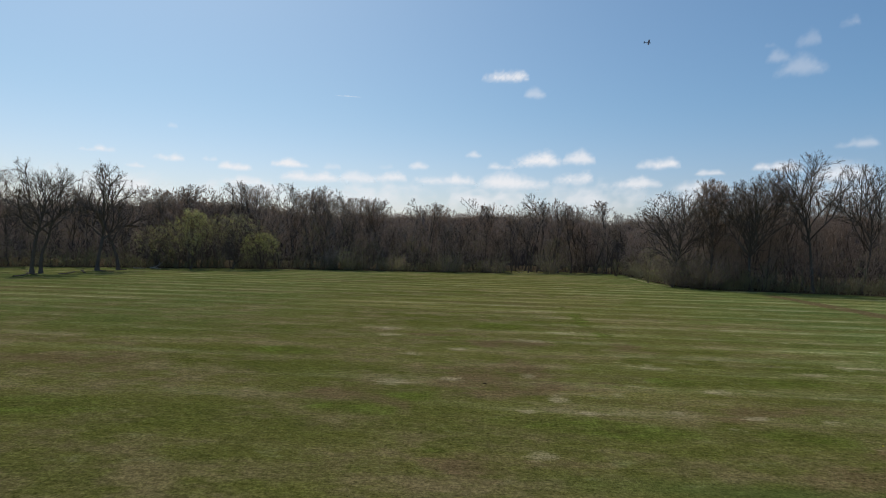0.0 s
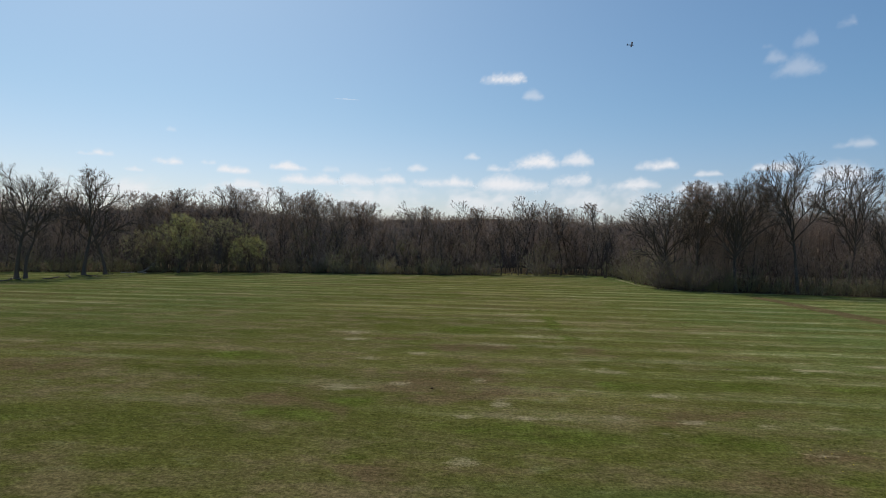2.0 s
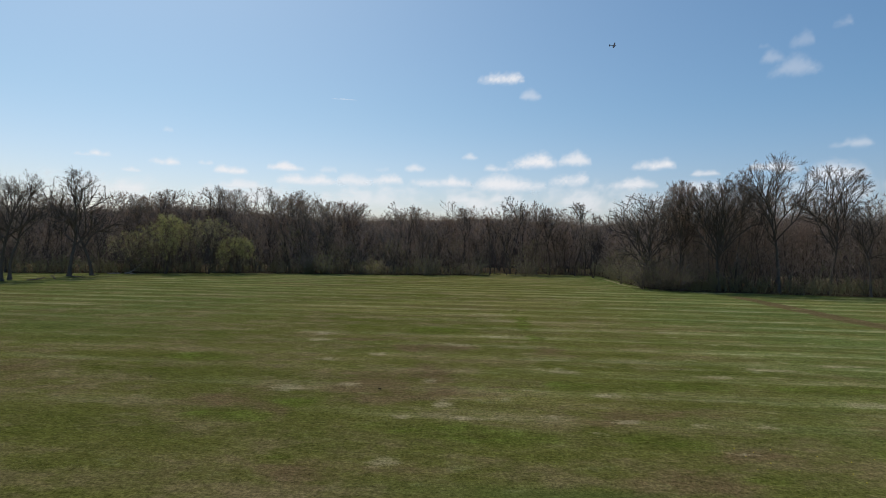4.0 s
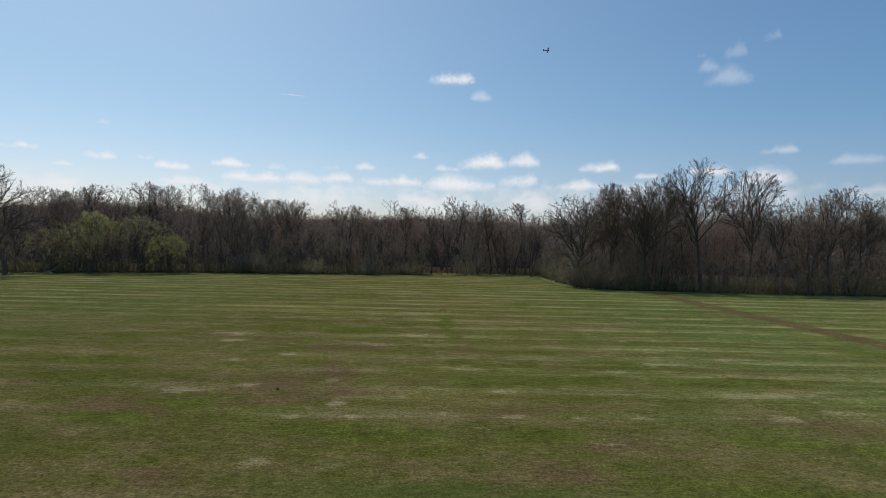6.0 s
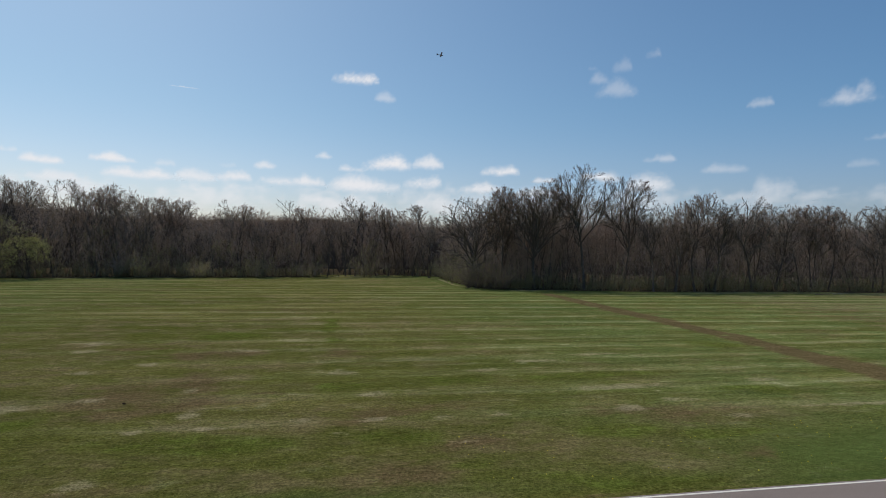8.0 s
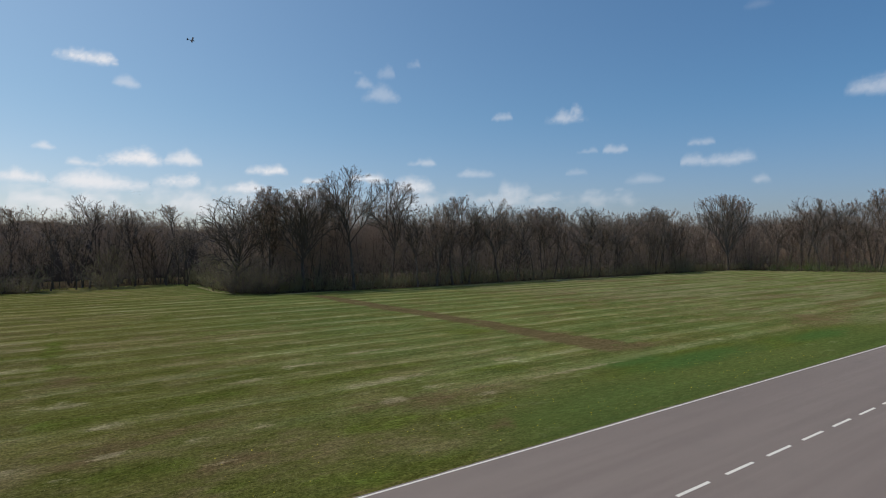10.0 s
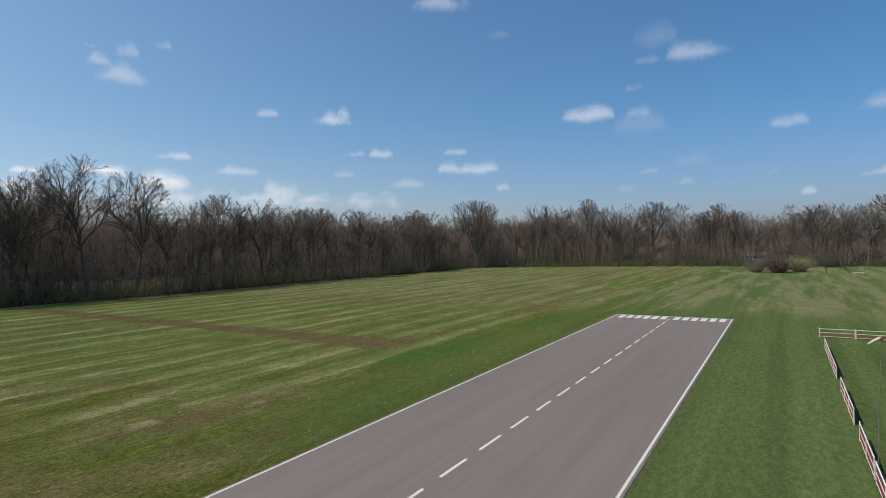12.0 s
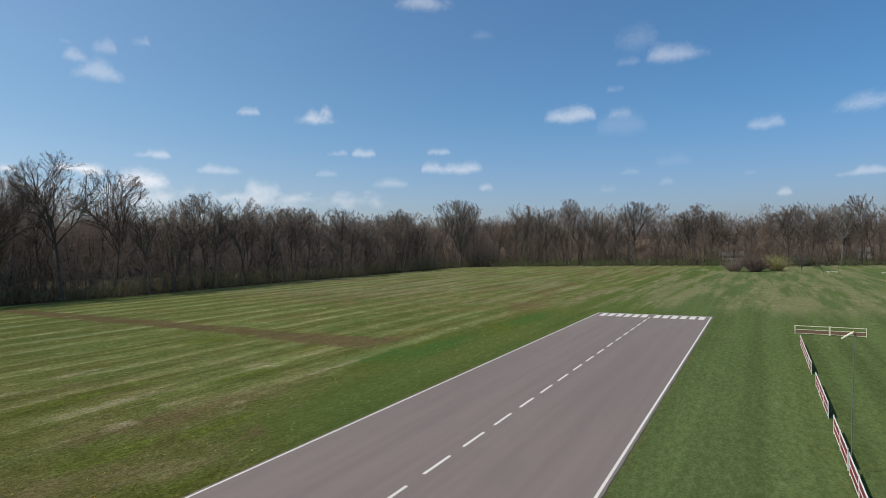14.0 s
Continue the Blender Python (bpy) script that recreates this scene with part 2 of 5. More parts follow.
def paint_material(name, colour, worn, amount=0.5):
    n = Nodes(name)
    chips = n.noise(n.place((5, 5, 5)), 1.0, 5, 0.7)
    n.shine(0.6, 0.35)
    n.bump(chips, 0.15, 0.005)
    return n.colour(n.mix(n.math("MULTIPLY", n.span(chips, 0.5, 0.75), amount), colour, worn))


def bark_material(name, dark, light, warm, sheer=0.0):
    n = Nodes(name)
    info = n.add("ShaderNodeObjectInfo")
    ridges = n.noise(n.local((5, 5, 0.7)), 1.0, 5, 0.65)
    blot = n.noise(n.local((0.25, 0.25, 0.2)), 1.0, 3)
    col = n.mix(n.span(ridges, 0.3, 0.7), dark, light)
    col = n.mix(n.math("MULTIPLY", n.span(blot, 0.4, 0.7), info.outputs["Random"]), col, warm)
    region = n.noise(n.place((0.06, 0.06, 0.09)), 1.0, 3)
    col = n.mix(n.span(region, 0.42, 0.66, 0.0, 0.55), col, warm)
    n.shine(0.95, 0.05)
    n.bump(ridges, 0.6, 0.03)
    n.colour(col)
    if sheer:                           # sprays of fine twigs let light through
        thin = n.add("ShaderNodeBsdfTranslucent")
        n.link(col, thin.inputs["Color"])
        both = n.add("ShaderNodeMixShader")
        both.inputs[0].default_value = sheer
        n.link(n.bsdf.outputs[0], both.inputs[1])
        n.link(thin.outputs[0], both.inputs[2])
        n.link(both.outputs[0], n.out.inputs["Surface"])
    return n.mat


def leaf_material(name, a, b):
    n = Nodes(name)
    geo = n.add("ShaderNodeNewGeometry")
    col = n.mix(geo.outputs["Random Per Island"], a, b)
    n.shine(0.6, 0.3)
    n.colour(col)
    thin = n.add("ShaderNodeBsdfTranslucent")
    n.link(col, thin.inputs["Color"])
    both = n.add("ShaderNodeMixShader")
    both.inputs[0].default_value = 0.5
    n.link(n.bsdf.outputs[0], both.inputs[1])
    n.link(thin.outputs[0], both.inputs[2])
    n.link(both.outputs[0], n.out.inputs["Surface"])
    return n.mat


def cloud_material():
    n = Nodes("cloud")
    glow = n.add("ShaderNodeEmission")
    glow.inputs["Color"].default_value = (0.96, 0.955, 0.98, 1)
    glow.inputs["Strength"].default_value = 0.90
    clear = n.add("ShaderNodeBsdfTransparent")
    both = n.add("ShaderNodeMixShader")
    n.link(n.attr("thickness"), both.inputs[0])
    n.link(clear.outputs[0], both.inputs[1])
    n.link(glow.outputs[0], both.inputs[2])
    n.link(both.outputs[0], n.out.inputs["Surface"])
    return n.mat


M_GRASS = grass_material()
M_ASPHALT = asphalt_material()
M_LINE = paint_material("white_line_paint", (0.66, 0.61, 0.53), (0.30, 0.27, 0.24), 0.55)
M_WHITE = paint_material("white_painted_wood", (0.76, 0.72, 0.66), (0.52, 0.47, 0.40), 0.4)
M_CREAM = paint_material("cream_painted_wood", (0.84, 0.74, 0.54), (0.62, 0.52, 0.35), 0.4)
M_RED = paint_material("red_netting", (0.28, 0.045, 0.045), (0.33, 0.09, 0.08), 0.5)
M_RUST = paint_material("brown_netting", (0.22, 0.13, 0.075), (0.16, 0.11, 0.06), 0.6)
M_STEEL = paint_material("galvanised_pole", (0.17, 0.18, 0.16), (0.10, 0.10, 0.09), 0.6)
M_SOCK = paint_material("faded_white_cloth", (0.72, 0.68, 0.50), (0.55, 0.50, 0.38), 0.5)
M_ORANGE = paint_material("faded_orange", (0.55, 0.25, 0.12), (0.45, 0.30, 0.2), 0.5)
M_BARK = bark_material("grey_brown_bark", (0.066, 0.053, 0.043), (0.155, 0.126, 0.101), (0.155, 0.117, 0.091))
M_GREYBARK = bark_material("grey_bark", (0.115, 0.098, 0.082), (0.215, 0.186, 0.156), (0.20, 0.160, 0.130))
M_TWIG = bark_material("twigs", (0.25, 0.196, 0.156), (0.355, 0.284, 0.229), (0.345, 0.252, 0.196), 0.38)
M_SPRAY = bark_material("crown_twigs", (0.225, 0.176, 0.141), (0.345, 0.277, 0.225), (0.345, 0.255, 0.20), 0.3)
M_RUSSET = bark_material("russet_twigs", (0.24, 0.168, 0.130), (0.36, 0.258, 0.203), (0.375, 0.245, 0.185), 0.3)
M_OAK = bark_material("oak_twigs", (0.145, 0.115, 0.095), (0.235, 0.19, 0.157), (0.235, 0.173, 0.137), 0.22)
M_OAKBARK = bark_material("dark_oak_bark", (0.068, 0.056, 0.046), (0.150, 0.125, 0.104), (0.150, 0.116, 0.092))
M_FAR = bark_material("far_crowns", (0.092, 0.066, 0.049), (0.130, 0.096, 0.072), (0.140, 0.096, 0.066))
M_PALE = bark_material("pale_bark", (0.22, 0.20, 0.17), (0.44, 0.415, 0.37), (0.36, 0.33, 0.28))
M_BRUSH = bark_material("brush_stems", (0.195, 0.166, 0.108), (0.285, 0.247, 0.163), (0.215, 0.215, 0.105), 0.42)
M_REDTWIG = bark_material("reddish_twigs", (0.135, 0.094, 0.080), (0.215, 0.155, 0.130), (0.19, 0.136, 0.112))
M_BUD = leaf_material("spring_leaves", (0.36, 0.36, 0.11), (0.52, 0.50, 0.20))
M_HAZE = leaf_material("first_buds", (0.17, 0.175, 0.06), (0.27, 0.27, 0.10))
M_LEAF = leaf_material("green_brush_leaves", (0.085, 0.145, 0.030), (0.15, 0.235, 0.055))
M_YELLOW = leaf_material("yellow_green_leaves", (0.44, 0.42, 0.10), (0.58, 0.54, 0.17))
M_BLOSSOM = leaf_material("white_blossom", (0.5, 0.5, 0.46), (0.7, 0.7, 0.66))
M_GREY = paint_material("dark_model_paint", (0.035, 0.04, 0.06), (0.06, 0.07, 0.09), 0.4)
M_SIDING = paint_material("pale_siding", (0.50, 0.48, 0.45), (0.38, 0.36, 0.34), 0.4)
M_ROOF = paint_material("shingle_roof", (0.10, 0.085, 0.072), (0.075, 0.065, 0.055), 0.6)
M_GLASS = paint_material("dark_pane", (0.03, 0.035, 0.04), (0.05, 0.05, 0.06), 0.2)
M_BLADE = leaf_material("grass_blade", (0.10, 0.12, 0.028), (0.26, 0.225, 0.10))
M_DANDELION = leaf_material("dandelion", (0.55, 0.42, 0.03), (0.6, 0.5, 0.05))
M_CLOD = bark_material("dark_earth", (0.03, 0.022, 0.015), (0.07, 0.05, 0.035), (0.06, 0.045, 0.03))
M_CLOUD = cloud_material()


# ---- building helpers ----
def mesh_of(name, verts, faces, mats, index=None, smooth=False):
    me = bpy.data.meshes.new(name)
    me.from_pydata([tuple(v) for v in verts], [], faces)
    for m in (mats if isinstance(mats, (list, tuple)) else [mats]):
        me.materials.append(m)
    if index is not None:
        me.polygons.foreach_set("material_index", index)
    if smooth:
        me.polygons.foreach_set("use_smooth", [True] * len(me.polygons))
    me.update()
    return me


def part(name, bm, material, parent, label=""):
    """Links a bmesh, or a ready mesh, as one object under a thing or a part."""
    if isinstance(bm, bmesh.types.BMesh):
        me = bpy.data.meshes.new(name)
        bm.to_mesh(me)
        bm.free()
        me.materials.append(material)
    else:
        me = bm
    ob = new(name, me)
    ob.parent = parent
    return tagged(ob, label)


def box_bm(x0, x1, y0, y1, z0, z1, bevel=0.0):
    bm = bmesh.new()
    bmesh.ops.create_cube(bm, size=1, matrix=Matrix.Translation(((x0 + x1) / 2, (y0 + y1) / 2, (z0 + z1) / 2))
                          @ Matrix.Diagonal((x1 - x0, y1 - y0, z1 - z0, 1)))
    if bevel:
        bmesh.ops.bevel(bm, geom=bm.edges[:], offset=bevel, segments=1, affect="EDGES")
    return bm


def grid_noise(x, y, seed=0, octaves=4):
    """Smooth noise of numpy arrays, 0 to 1, in octaves."""
    total, weight, amp = np.zeros_like(x, dtype=float), 0.0, 1.0
    for o in range(octaves):
        xi, yi = np.floor(x).astype(int), np.floor(y).astype(int)
        fx, fy = x - xi, y - yi
        fx, fy = fx * fx * (3 - 2 * fx), fy * fy * (3 - 2 * fy)

        def corner(i, j):
            h = (i * 374761393 + j * 668265263 + (seed + o) * 1442695041) & 0x7FFFFFFF
            h = ((h ^ (h >> 13)) * 1274126177) & 0x7FFFFFFF
            return (h ^ (h >> 16)) % 65536 / 65535.0

        v = (corner(xi, yi) * (1 - fx) + corner(xi + 1, yi) * fx) * (1 - fy) + (corner(xi, yi + 1) * (1 - fx) + corner(xi + 1, yi + 1) * fx) * fy
        total, weight = total + amp * v, weight + amp
        x, y, amp = x * 2.03 + 17.1, y * 2.03 + 9.7, amp * 0.5
    return total / weight


def ease(v, a, b):
    t = np.clip((v - a) / (b - a), 0, 1)
    return t * t * (3 - 2 * t)


# ---- ground ----
# edge of the woods: field corner to field corner
EDGE_LEFT = [(-230, 60), (-150, 122), (-112, 146), (-95, 151), (-80, 160), (-47, 169), (-12, 175), (16, 184), (34, 188), (45, 190)]
EDGE_BACK = [(30, 193), (50, 197), (85, 192)]
EDGE_TURN = [(222, 134), (250, 132), (258, 112)]
EDGE_GAP = [(45, 190), (44.5, 170), (44, 145)]
EDGE_RIGHT = [(44, 145), (46, 136), (53, 127.5), (67, 125.5), (90, 123), (132, 125), (162, 121.5), (197, 121), (232, 124)]
EDGE_FAR = [(232, 124), (243, 110), (246, 86), (247, 50), (244, 10), (240, -40), (236, -110)]
EDGE = EDGE_LEFT + EDGE_GAP[1:] + EDGE_RIGHT[1:] + EDGE_FAR[1:]


def woods_depth(x, y):
    """Metres into the woods past its edge: below 0 on the field."""
    best = np.full(x.shape, 1e9)
    for (ax, ay), (bx, by) in zip(EDGE[:-1], EDGE[1:]):
        dx, dy = bx - ax, by - ay
        t = np.clip(((x - ax) * dx + (y - ay) * dy) / (dx * dx + dy * dy), 0, 1)
        best = np.minimum(best, np.hypot(x - ax - t * dx, y - ay - t * dy))
    ring = EDGE + [(236, -4000), (4000, -4000), (4000, 4000), (-4000, 4000), (-4000, 60)]
    inside = np.zeros(x.shape, dtype=bool)
    for (ax, ay), (bx, by) in zip(ring, ring[1:] + ring[:1]):
        if ay != by:
            inside ^= ((ay > y) != (by > y)) & (x < (bx - ax) * (y - ay) / (by - ay) + ax)
    return np.where(inside, best, -best)


def steps(*runs):
    """Coordinates from runs of (start, end, step)."""
    return np.unique(np.concatenate([np.arange(a, b, s) for a, b, s in runs] + [[runs[-1][1]]]))


def spot(x, y, cx, cy, rx, ry):
    return np.exp(-(((x - cx) / rx) ** 2 + ((y - cy) / ry) ** 2))


def build_ground():
    gx = steps((-3000, -300, 300), (-300, -120, 15), (-120, -30, 1.8), (-30, 45, 0.58), (45, 95, 1.0), (95, 260, 2.6), (260, 380, 15), (380, 3000, 262))
    gy = steps((-3000, -300, 300), (-300, -60, 20), (-60, -10, 2.0), (-10, 4, 0.8), (4, 6, 0.25), (6, 18.8, 1.2), (18.8, 20.6, 0.2), (20.6, 48, 0.5), (48, 80, 0.9), (80, 200, 2.0), (200, 320, 15), (320, 3000, 268))
    x, y = (a.ravel() for a in np.meshgrid(gx, gy))
    deep = woods_depth(x, y)
    n1, n2, n3 = grid_noise(x / 9, y / 5, 3), grid_noise(x / 30, y / 14, 5), grid_noise(x / 2.5, y / 1.5, 8)
    litter = ease(deep + 3 * (n1 - 0.5), -0.5, 1.5) * (1 - ease(spot(x, y, 22, 190, 26, 9), 0.3, 0.6))
    # the green strip along both sides of the runway, and the lawn behind the fence
    lush = ease(y + 5 * (n1 - 0.5), 29, 23) * ease(x + 12 * (n1 - 0.5), 20, 42)
    lush = np.maximum(lush, ease(y, 8, 4)) * (1 - (0.75 - 0.5 * ease(x, 34, 50)) * ease(n2, 0.45, 0.7) * (y > 20))
    lush = np.maximum(lush, 0.6 * spot(x, y, 11, 20.7, 8, 0.8))
    lush = np.maximum(lush, 0.9 * spot(x, y, 52, 29, 8, 3.0))
    lush = np.maximum(lush, 0.7 * spot(x, y, 75, 27, 14, 2.6))
    lush = np.maximum(lush, 0.95 * spot(x, y, 58, 26, 17, 4.0))
    lush = np.maximum(lush, 0.9 * spot(x, y, 80, 25.5, 15, 3.6))
    lush = np.maximum(lush, 0.55 * ease(deep, -14, -3) * (x > 40))
    lush = np.maximum(lush, 0.5 * ease(x + 14 * (n1 - 0.5), 92, 135))
    mown = ease(y + 4 * (n1 - 0.5), 25, 34) * (0.55 + 0.45 * ease(n2, 0.3, 0.6)) + 0.16 * ease(x, 88, 100) * ease(y, 30, 20)
    near = ease(np.hypot(x - 6, y), 75, 30)
    mown = np.clip(mown, 0, 1) * (1 - 0.15 * near) * (1 - 0.6 * ease(x, 8, -8) * ease(y, 85, 55)) * (1 - 0.5 * ease(x, 70, 95) * ease(y, 85, 60))
    # a dragged brown strip across the field, and thin worn ground
    bare = ease(np.abs(x - 56.6 + 1.6 * (n1 - 0.5) + 1.2 * (n3 - 0.5) - 0.014 * (y - 30)), 2.4 + 1.2 * ease(y, 50, 34), 1.3 + 0.8 * ease(y, 50, 34)) * ease(y, 30, 36) * ease(y, 122, 112) * ease(n3, 0.1, 0.4)
    track = 0.72 * bare * ease(grid_noise(x / 3, y / 3, 44), 0.15, 0.6)
    bare = np.maximum(bare, 0.85 * spot(x, y, 58.5, 33.5, 4.5, 2.0))
    bare = np.maximum(bare, 0.75 * spot(x, y, 92, 33, 11, 6) * ease(n1, 0.3, 0.6))
    wx, wy = x + 8 * (grid_noise(x / 5, y / 5, 31) - 0.5), y + 5 * (grid_noise(x / 4, y / 4, 32) - 0.5)
    fresh = np.zeros_like(x)
    for cx, cy, rx, ry in BROWN_PATCHES:
        bare = np.maximum(bare, 0.8 * spot(wx, wy, cx, cy, rx, ry))
    for cx, cy, rx, ry in GREEN_PATCHES:
        fresh = np.maximum(fresh, spot(0.5 * (wx + x), 0.5 * (wy + y), cx, cy, rx * 1.1, ry * 1.1))
    # an old track across the swaths, grown over in darker green
    old = ease(np.abs(x - 11.3 + 2.0 * (n1 - 0.5) + 1.2 * (n3 - 0.5)), 1.3, 0.4) * ease(y, 52, 58) * ease(y, 112, 96)
    fresh = np.maximum(fresh, 0.9 * old * ease(grid_noise(x / 2.0, y / 4.0, 52), 0.3, 0.6))
    cool = ease(x + 10 * (n1 - 0.5), 14, 45) * (y > 20) * (1 - lush)
    cool = np.maximum(cool, 0.65 * ease(x, -10, -40) * ease(y, 40, 60))
    bare = bare * (1 - 0.6 * fresh * (x < 52))
    bare = np.maximum(bare, 0.45 * ease(n2, 0.56, 0.72) * ease(y, 20, 40) * (deep < -4))
    bare = np.maximum(bare, 0.55 * ease(grid_noise(x / 16, y / 3.5, 41), 0.52, 0.66) * ease(x, 72, 92) * ease(y, 22, 30) * (deep < -8))
    rim = np.minimum(np.abs(y - 19.45 - 0.25 * (n3 - 0.5)), np.abs(y - 5.02 - 0.25 * (n3 - 0.5)))
    bare = np.maximum(bare, 0.35 * ease(rim, 0.32, 0.12) * (x > 3.5) * (x < 88.5))
    pale = np.zeros_like(x)
    for cx, cy, rx, ry in PALE_SPOTS + PALE_PATCHES:
        pale = np.maximum(pale, spot(x, y, cx, cy, rx, ry))
    pale = np.maximum(pale, 0.8 * spot(x, y, 18, 188, 16, 5))
    pale = np.maximum(pale, 1.0 * ease(np.abs(deep + 1.1), 1.0, 0.3) * (x > 38) * (x < 60) * (y < 175) * (y > 110))
    z = 0.05 * (n2 - 0.5) * ease(np.abs(y - 12.2), 9, 16) + 0.05 * (n3 - 0.5) * ease(np.abs(y - 12.2), 8, 10)
    z = z + 0.25 * litter * n1
    nx, ny = len(gx), len(gy)
    i = (np.arange(ny - 1)[:, None] * nx + np.arange(nx - 1)[None, :]).ravel()
    faces = np.stack([i, i + 1, i + nx + 1, i + nx], 1)
    me = mesh_of("ground", np.stack([x, y, z], 1).tolist(), faces.tolist(), M_GRASS, smooth=True)
    for name, values in (("litter", litter), ("lush", lush), ("mown", mown), ("bare", bare), ("pale", pale), ("fresh", fresh), ("cool", cool), ("track", track)):
        me.attributes.new(name, "FLOAT", "POINT").data.foreach_set("value", np.clip(values, 0, 1).astype(np.float32))
    tagged(new("ground", me), "mown spring grass field with straw rows and brown patches", "grass field", kind="structure")


# worn pale spots, brown thin places and fresh green places: centre x, y and half-axes
PALE_SPOTS = [
    (4.3, 32.3, 0.9, 1.1), (2.6, 23.2, 0.9, 0.8), (-2.3, 35.7, 1.1, 0.6), (-6.0, 34.5, 1.5, 1.4), (2.8, 37.6, 0.7, 0.8), (-10.4, 56.5, 2.0, 1.6),
    (-2.5, 46.2, 1.2, 0.8), (12.7, 41.9, 1.7, 1.2), (2.3, 29.4, 0.8, 0.5), (5.8, 29.6, 1.2, 0.5), (10.6, 30.4, 1.4, 0.5), (12.6, 27.9, 0.6, 0.5),
    (-9.4, 52.3, 1.6, 1.2), (-6.2, 43.6, 1.3, 0.8), (7.6, 57.2, 2.6, 0.9), (4.1, 51.8, 2.4, 1.0)]
PALE_PATCHES = [
    (32.3, 35.5, 5.7, 0.8), (24.0, 41.8, 2.0, 0.6), (44.6, 36.4, 2.2, 0.8), (29.8, 30.4, 1.5, 1.0), (35.9, 28.2, 1.5, 0.7), (21.8, 30.3, 0.8, 0.5),
    (18.3, 30.1, 1.0, 0.5), (14.6, 30.2, 1.2, 0.5), (14.5, 35.5, 1.6, 0.7), (36.0, 47.3, 3.4, 0.7), (18.8, 26.1, 0.8, 0.4),
    (33.8, 32.0, 1.4, 0.6), (46.2, 29.6, 5.5, 0.6), (29.2, 45.0, 3.0, 0.7)]
BROWN_PATCHES = [
    (0.6, 35.5, 5.0, 5.0), (3.7, 39.7, 2.4, 3.0), (-7.8, 31.2, 3.0, 2.3), (-0.8, 21.8, 4.2, 1.4), (-4.5, 52.5, 2.8, 1.4), (8.6, 35.1, 3.2, 1.0), (2.7, 50.0, 5.0, 1.8),
    (32.3, 30.0, 6.2, 2.2), (18.1, 25.1, 5.0, 1.0), (31.2, 23.5, 2.3, 1.6), (14.2, 22.0, 2.8, 1.4), (15.5, 31.1, 3.8, 1.4), (13.2, 49.5, 3.2, 1.5), (-30, 36, 6, 2.5)]
GREEN_PATCHES = [
    (-5.2, 32.0, 2.2, 1.3), (6.1, 27.4, 5.7, 1.6), (0.7, 59.5, 3.8, 3.0), (12.4, 37.4, 2.2, 1.4), (-2.7, 23.3, 1.0, 0.5), (-7.2, 28.6, 1.8, 1.1),
    (15.2, 27.4, 2.0, 1.4), (31.4, 39.1, 8.4, 1.4), (31.5, 26.0, 3.4, 0.9), (20.7, 39.1, 3.6, 1.7), (41.2, 33.6, 3.0, 1.1), (51.3, 51.5, 3.2, 3.0),
    (17.9, 22.7, 1.9, 0.7), (27.1, 26.6, 2.8, 1.1), (24.4, 20.9, 4.5, 0.6), (-16, 43, 4, 2), (-25, 26, 5, 2), (56, 27.5, 13, 2.6), (76, 26, 12, 2.2)]


# ---- runway ----
def build_runway():
    n0, n1, s0, s1 = 4.3, 87.75, 5.20, 19.24
    root = tagged(new("runway"), "worn grey asphalt model airfield runway with white markings", "runway", kind="structure")
    rng = random.Random(5)
    # slab with slightly ragged edges and a chamfered rim
    xs = [n0 + (n1 - n0) * i / 240 for i in range(241)]
    low, high = [s0 + rng.uniform(-0.025, 0.025) for _ in xs], [s1 + rng.uniform(-0.025, 0.025) for _ in xs]
    verts, faces = [], []
    for x, a, b in zip(xs, low, high):
        verts += [(x, a - 0.06, -0.05), (x, a, 0.035), (x, b, 0.035), (x, b + 0.06, -0.05)]
    for i in range(240):
        k = 4 * i
        faces += [(k + j, k + 4 + j, k + 5 + j, k + 1 + j) for j in range(3)]
    faces += [(0, 1, 2, 3), (963, 962, 961, 960)]
    part("asphalt_slab", mesh_of("asphalt_slab", verts, faces, M_ASPHALT), None, root)

    def strip(name, x0, x1, y0, y1):
        part(name, box_bm(x0, x1, y0, y1, 0.030, 0.040), M_LINE, root, "worn white paint")

    strip("edge_line", n0 + 0.5, 87.45, 19.01, 19.12)
    strip("edge_line", n0 + 0.5, 87.45, 5.32, 5.44)
    strip("end_line", 87.30, 87.45, 5.46, 18.98)
    for k in range(-7, 16):
        x = 32.0 + 3.45 * k
        strip("centre_dash", x, x + (2.2 if k < 15 else 1.2), 12.06, 12.21)
    strip("end_line", n0 + 0.5, n0 + 0.65, 5.46, 18.98)
    for k in range(12):
        y = 5.95 + 1.02 * k + (0.5 if k > 5 else 0.0)
        strip("threshold_bar", 84.4, 87.1, y, y + 0.66)


# ---- bare trees ----
class Shape:
    """Vertices and faces of one mesh in the making."""

    def __init__(self):
        self.v, self.f = [], []

    def tube(self, pts, radii, sides):
        base = len(self.v)
        for i, (p, r) in enumerate(zip(pts, radii)):
            way = (pts[min(i + 1, len(pts) - 1)] - pts[max(i - 1, 0)]).normalized()
            a = way.orthogonal().normalized()
            b = way.cross(a)
            for k in range(sides):
                w = 2 * math.pi * k / sides
                self.v.append(p + a * (r * math.cos(w)) + b * (r * math.sin(w)))
        for i in range(len(pts) - 1):
            for k in range(sides):
                j = base + i * sides
                self.f.append((j + k, j + (k + 1) % sides, j + sides + (k + 1) % sides, j + sides + k))

    def triangles(self, corners):
        """Loose triangles from an array of shape (n, 3, 3)."""
        k, n = len(self.v), len(corners)
        self.v += corners.reshape(-1, 3).tolist()
        self.f += (np.arange(3 * n).reshape(-1, 3) + k).tolist()


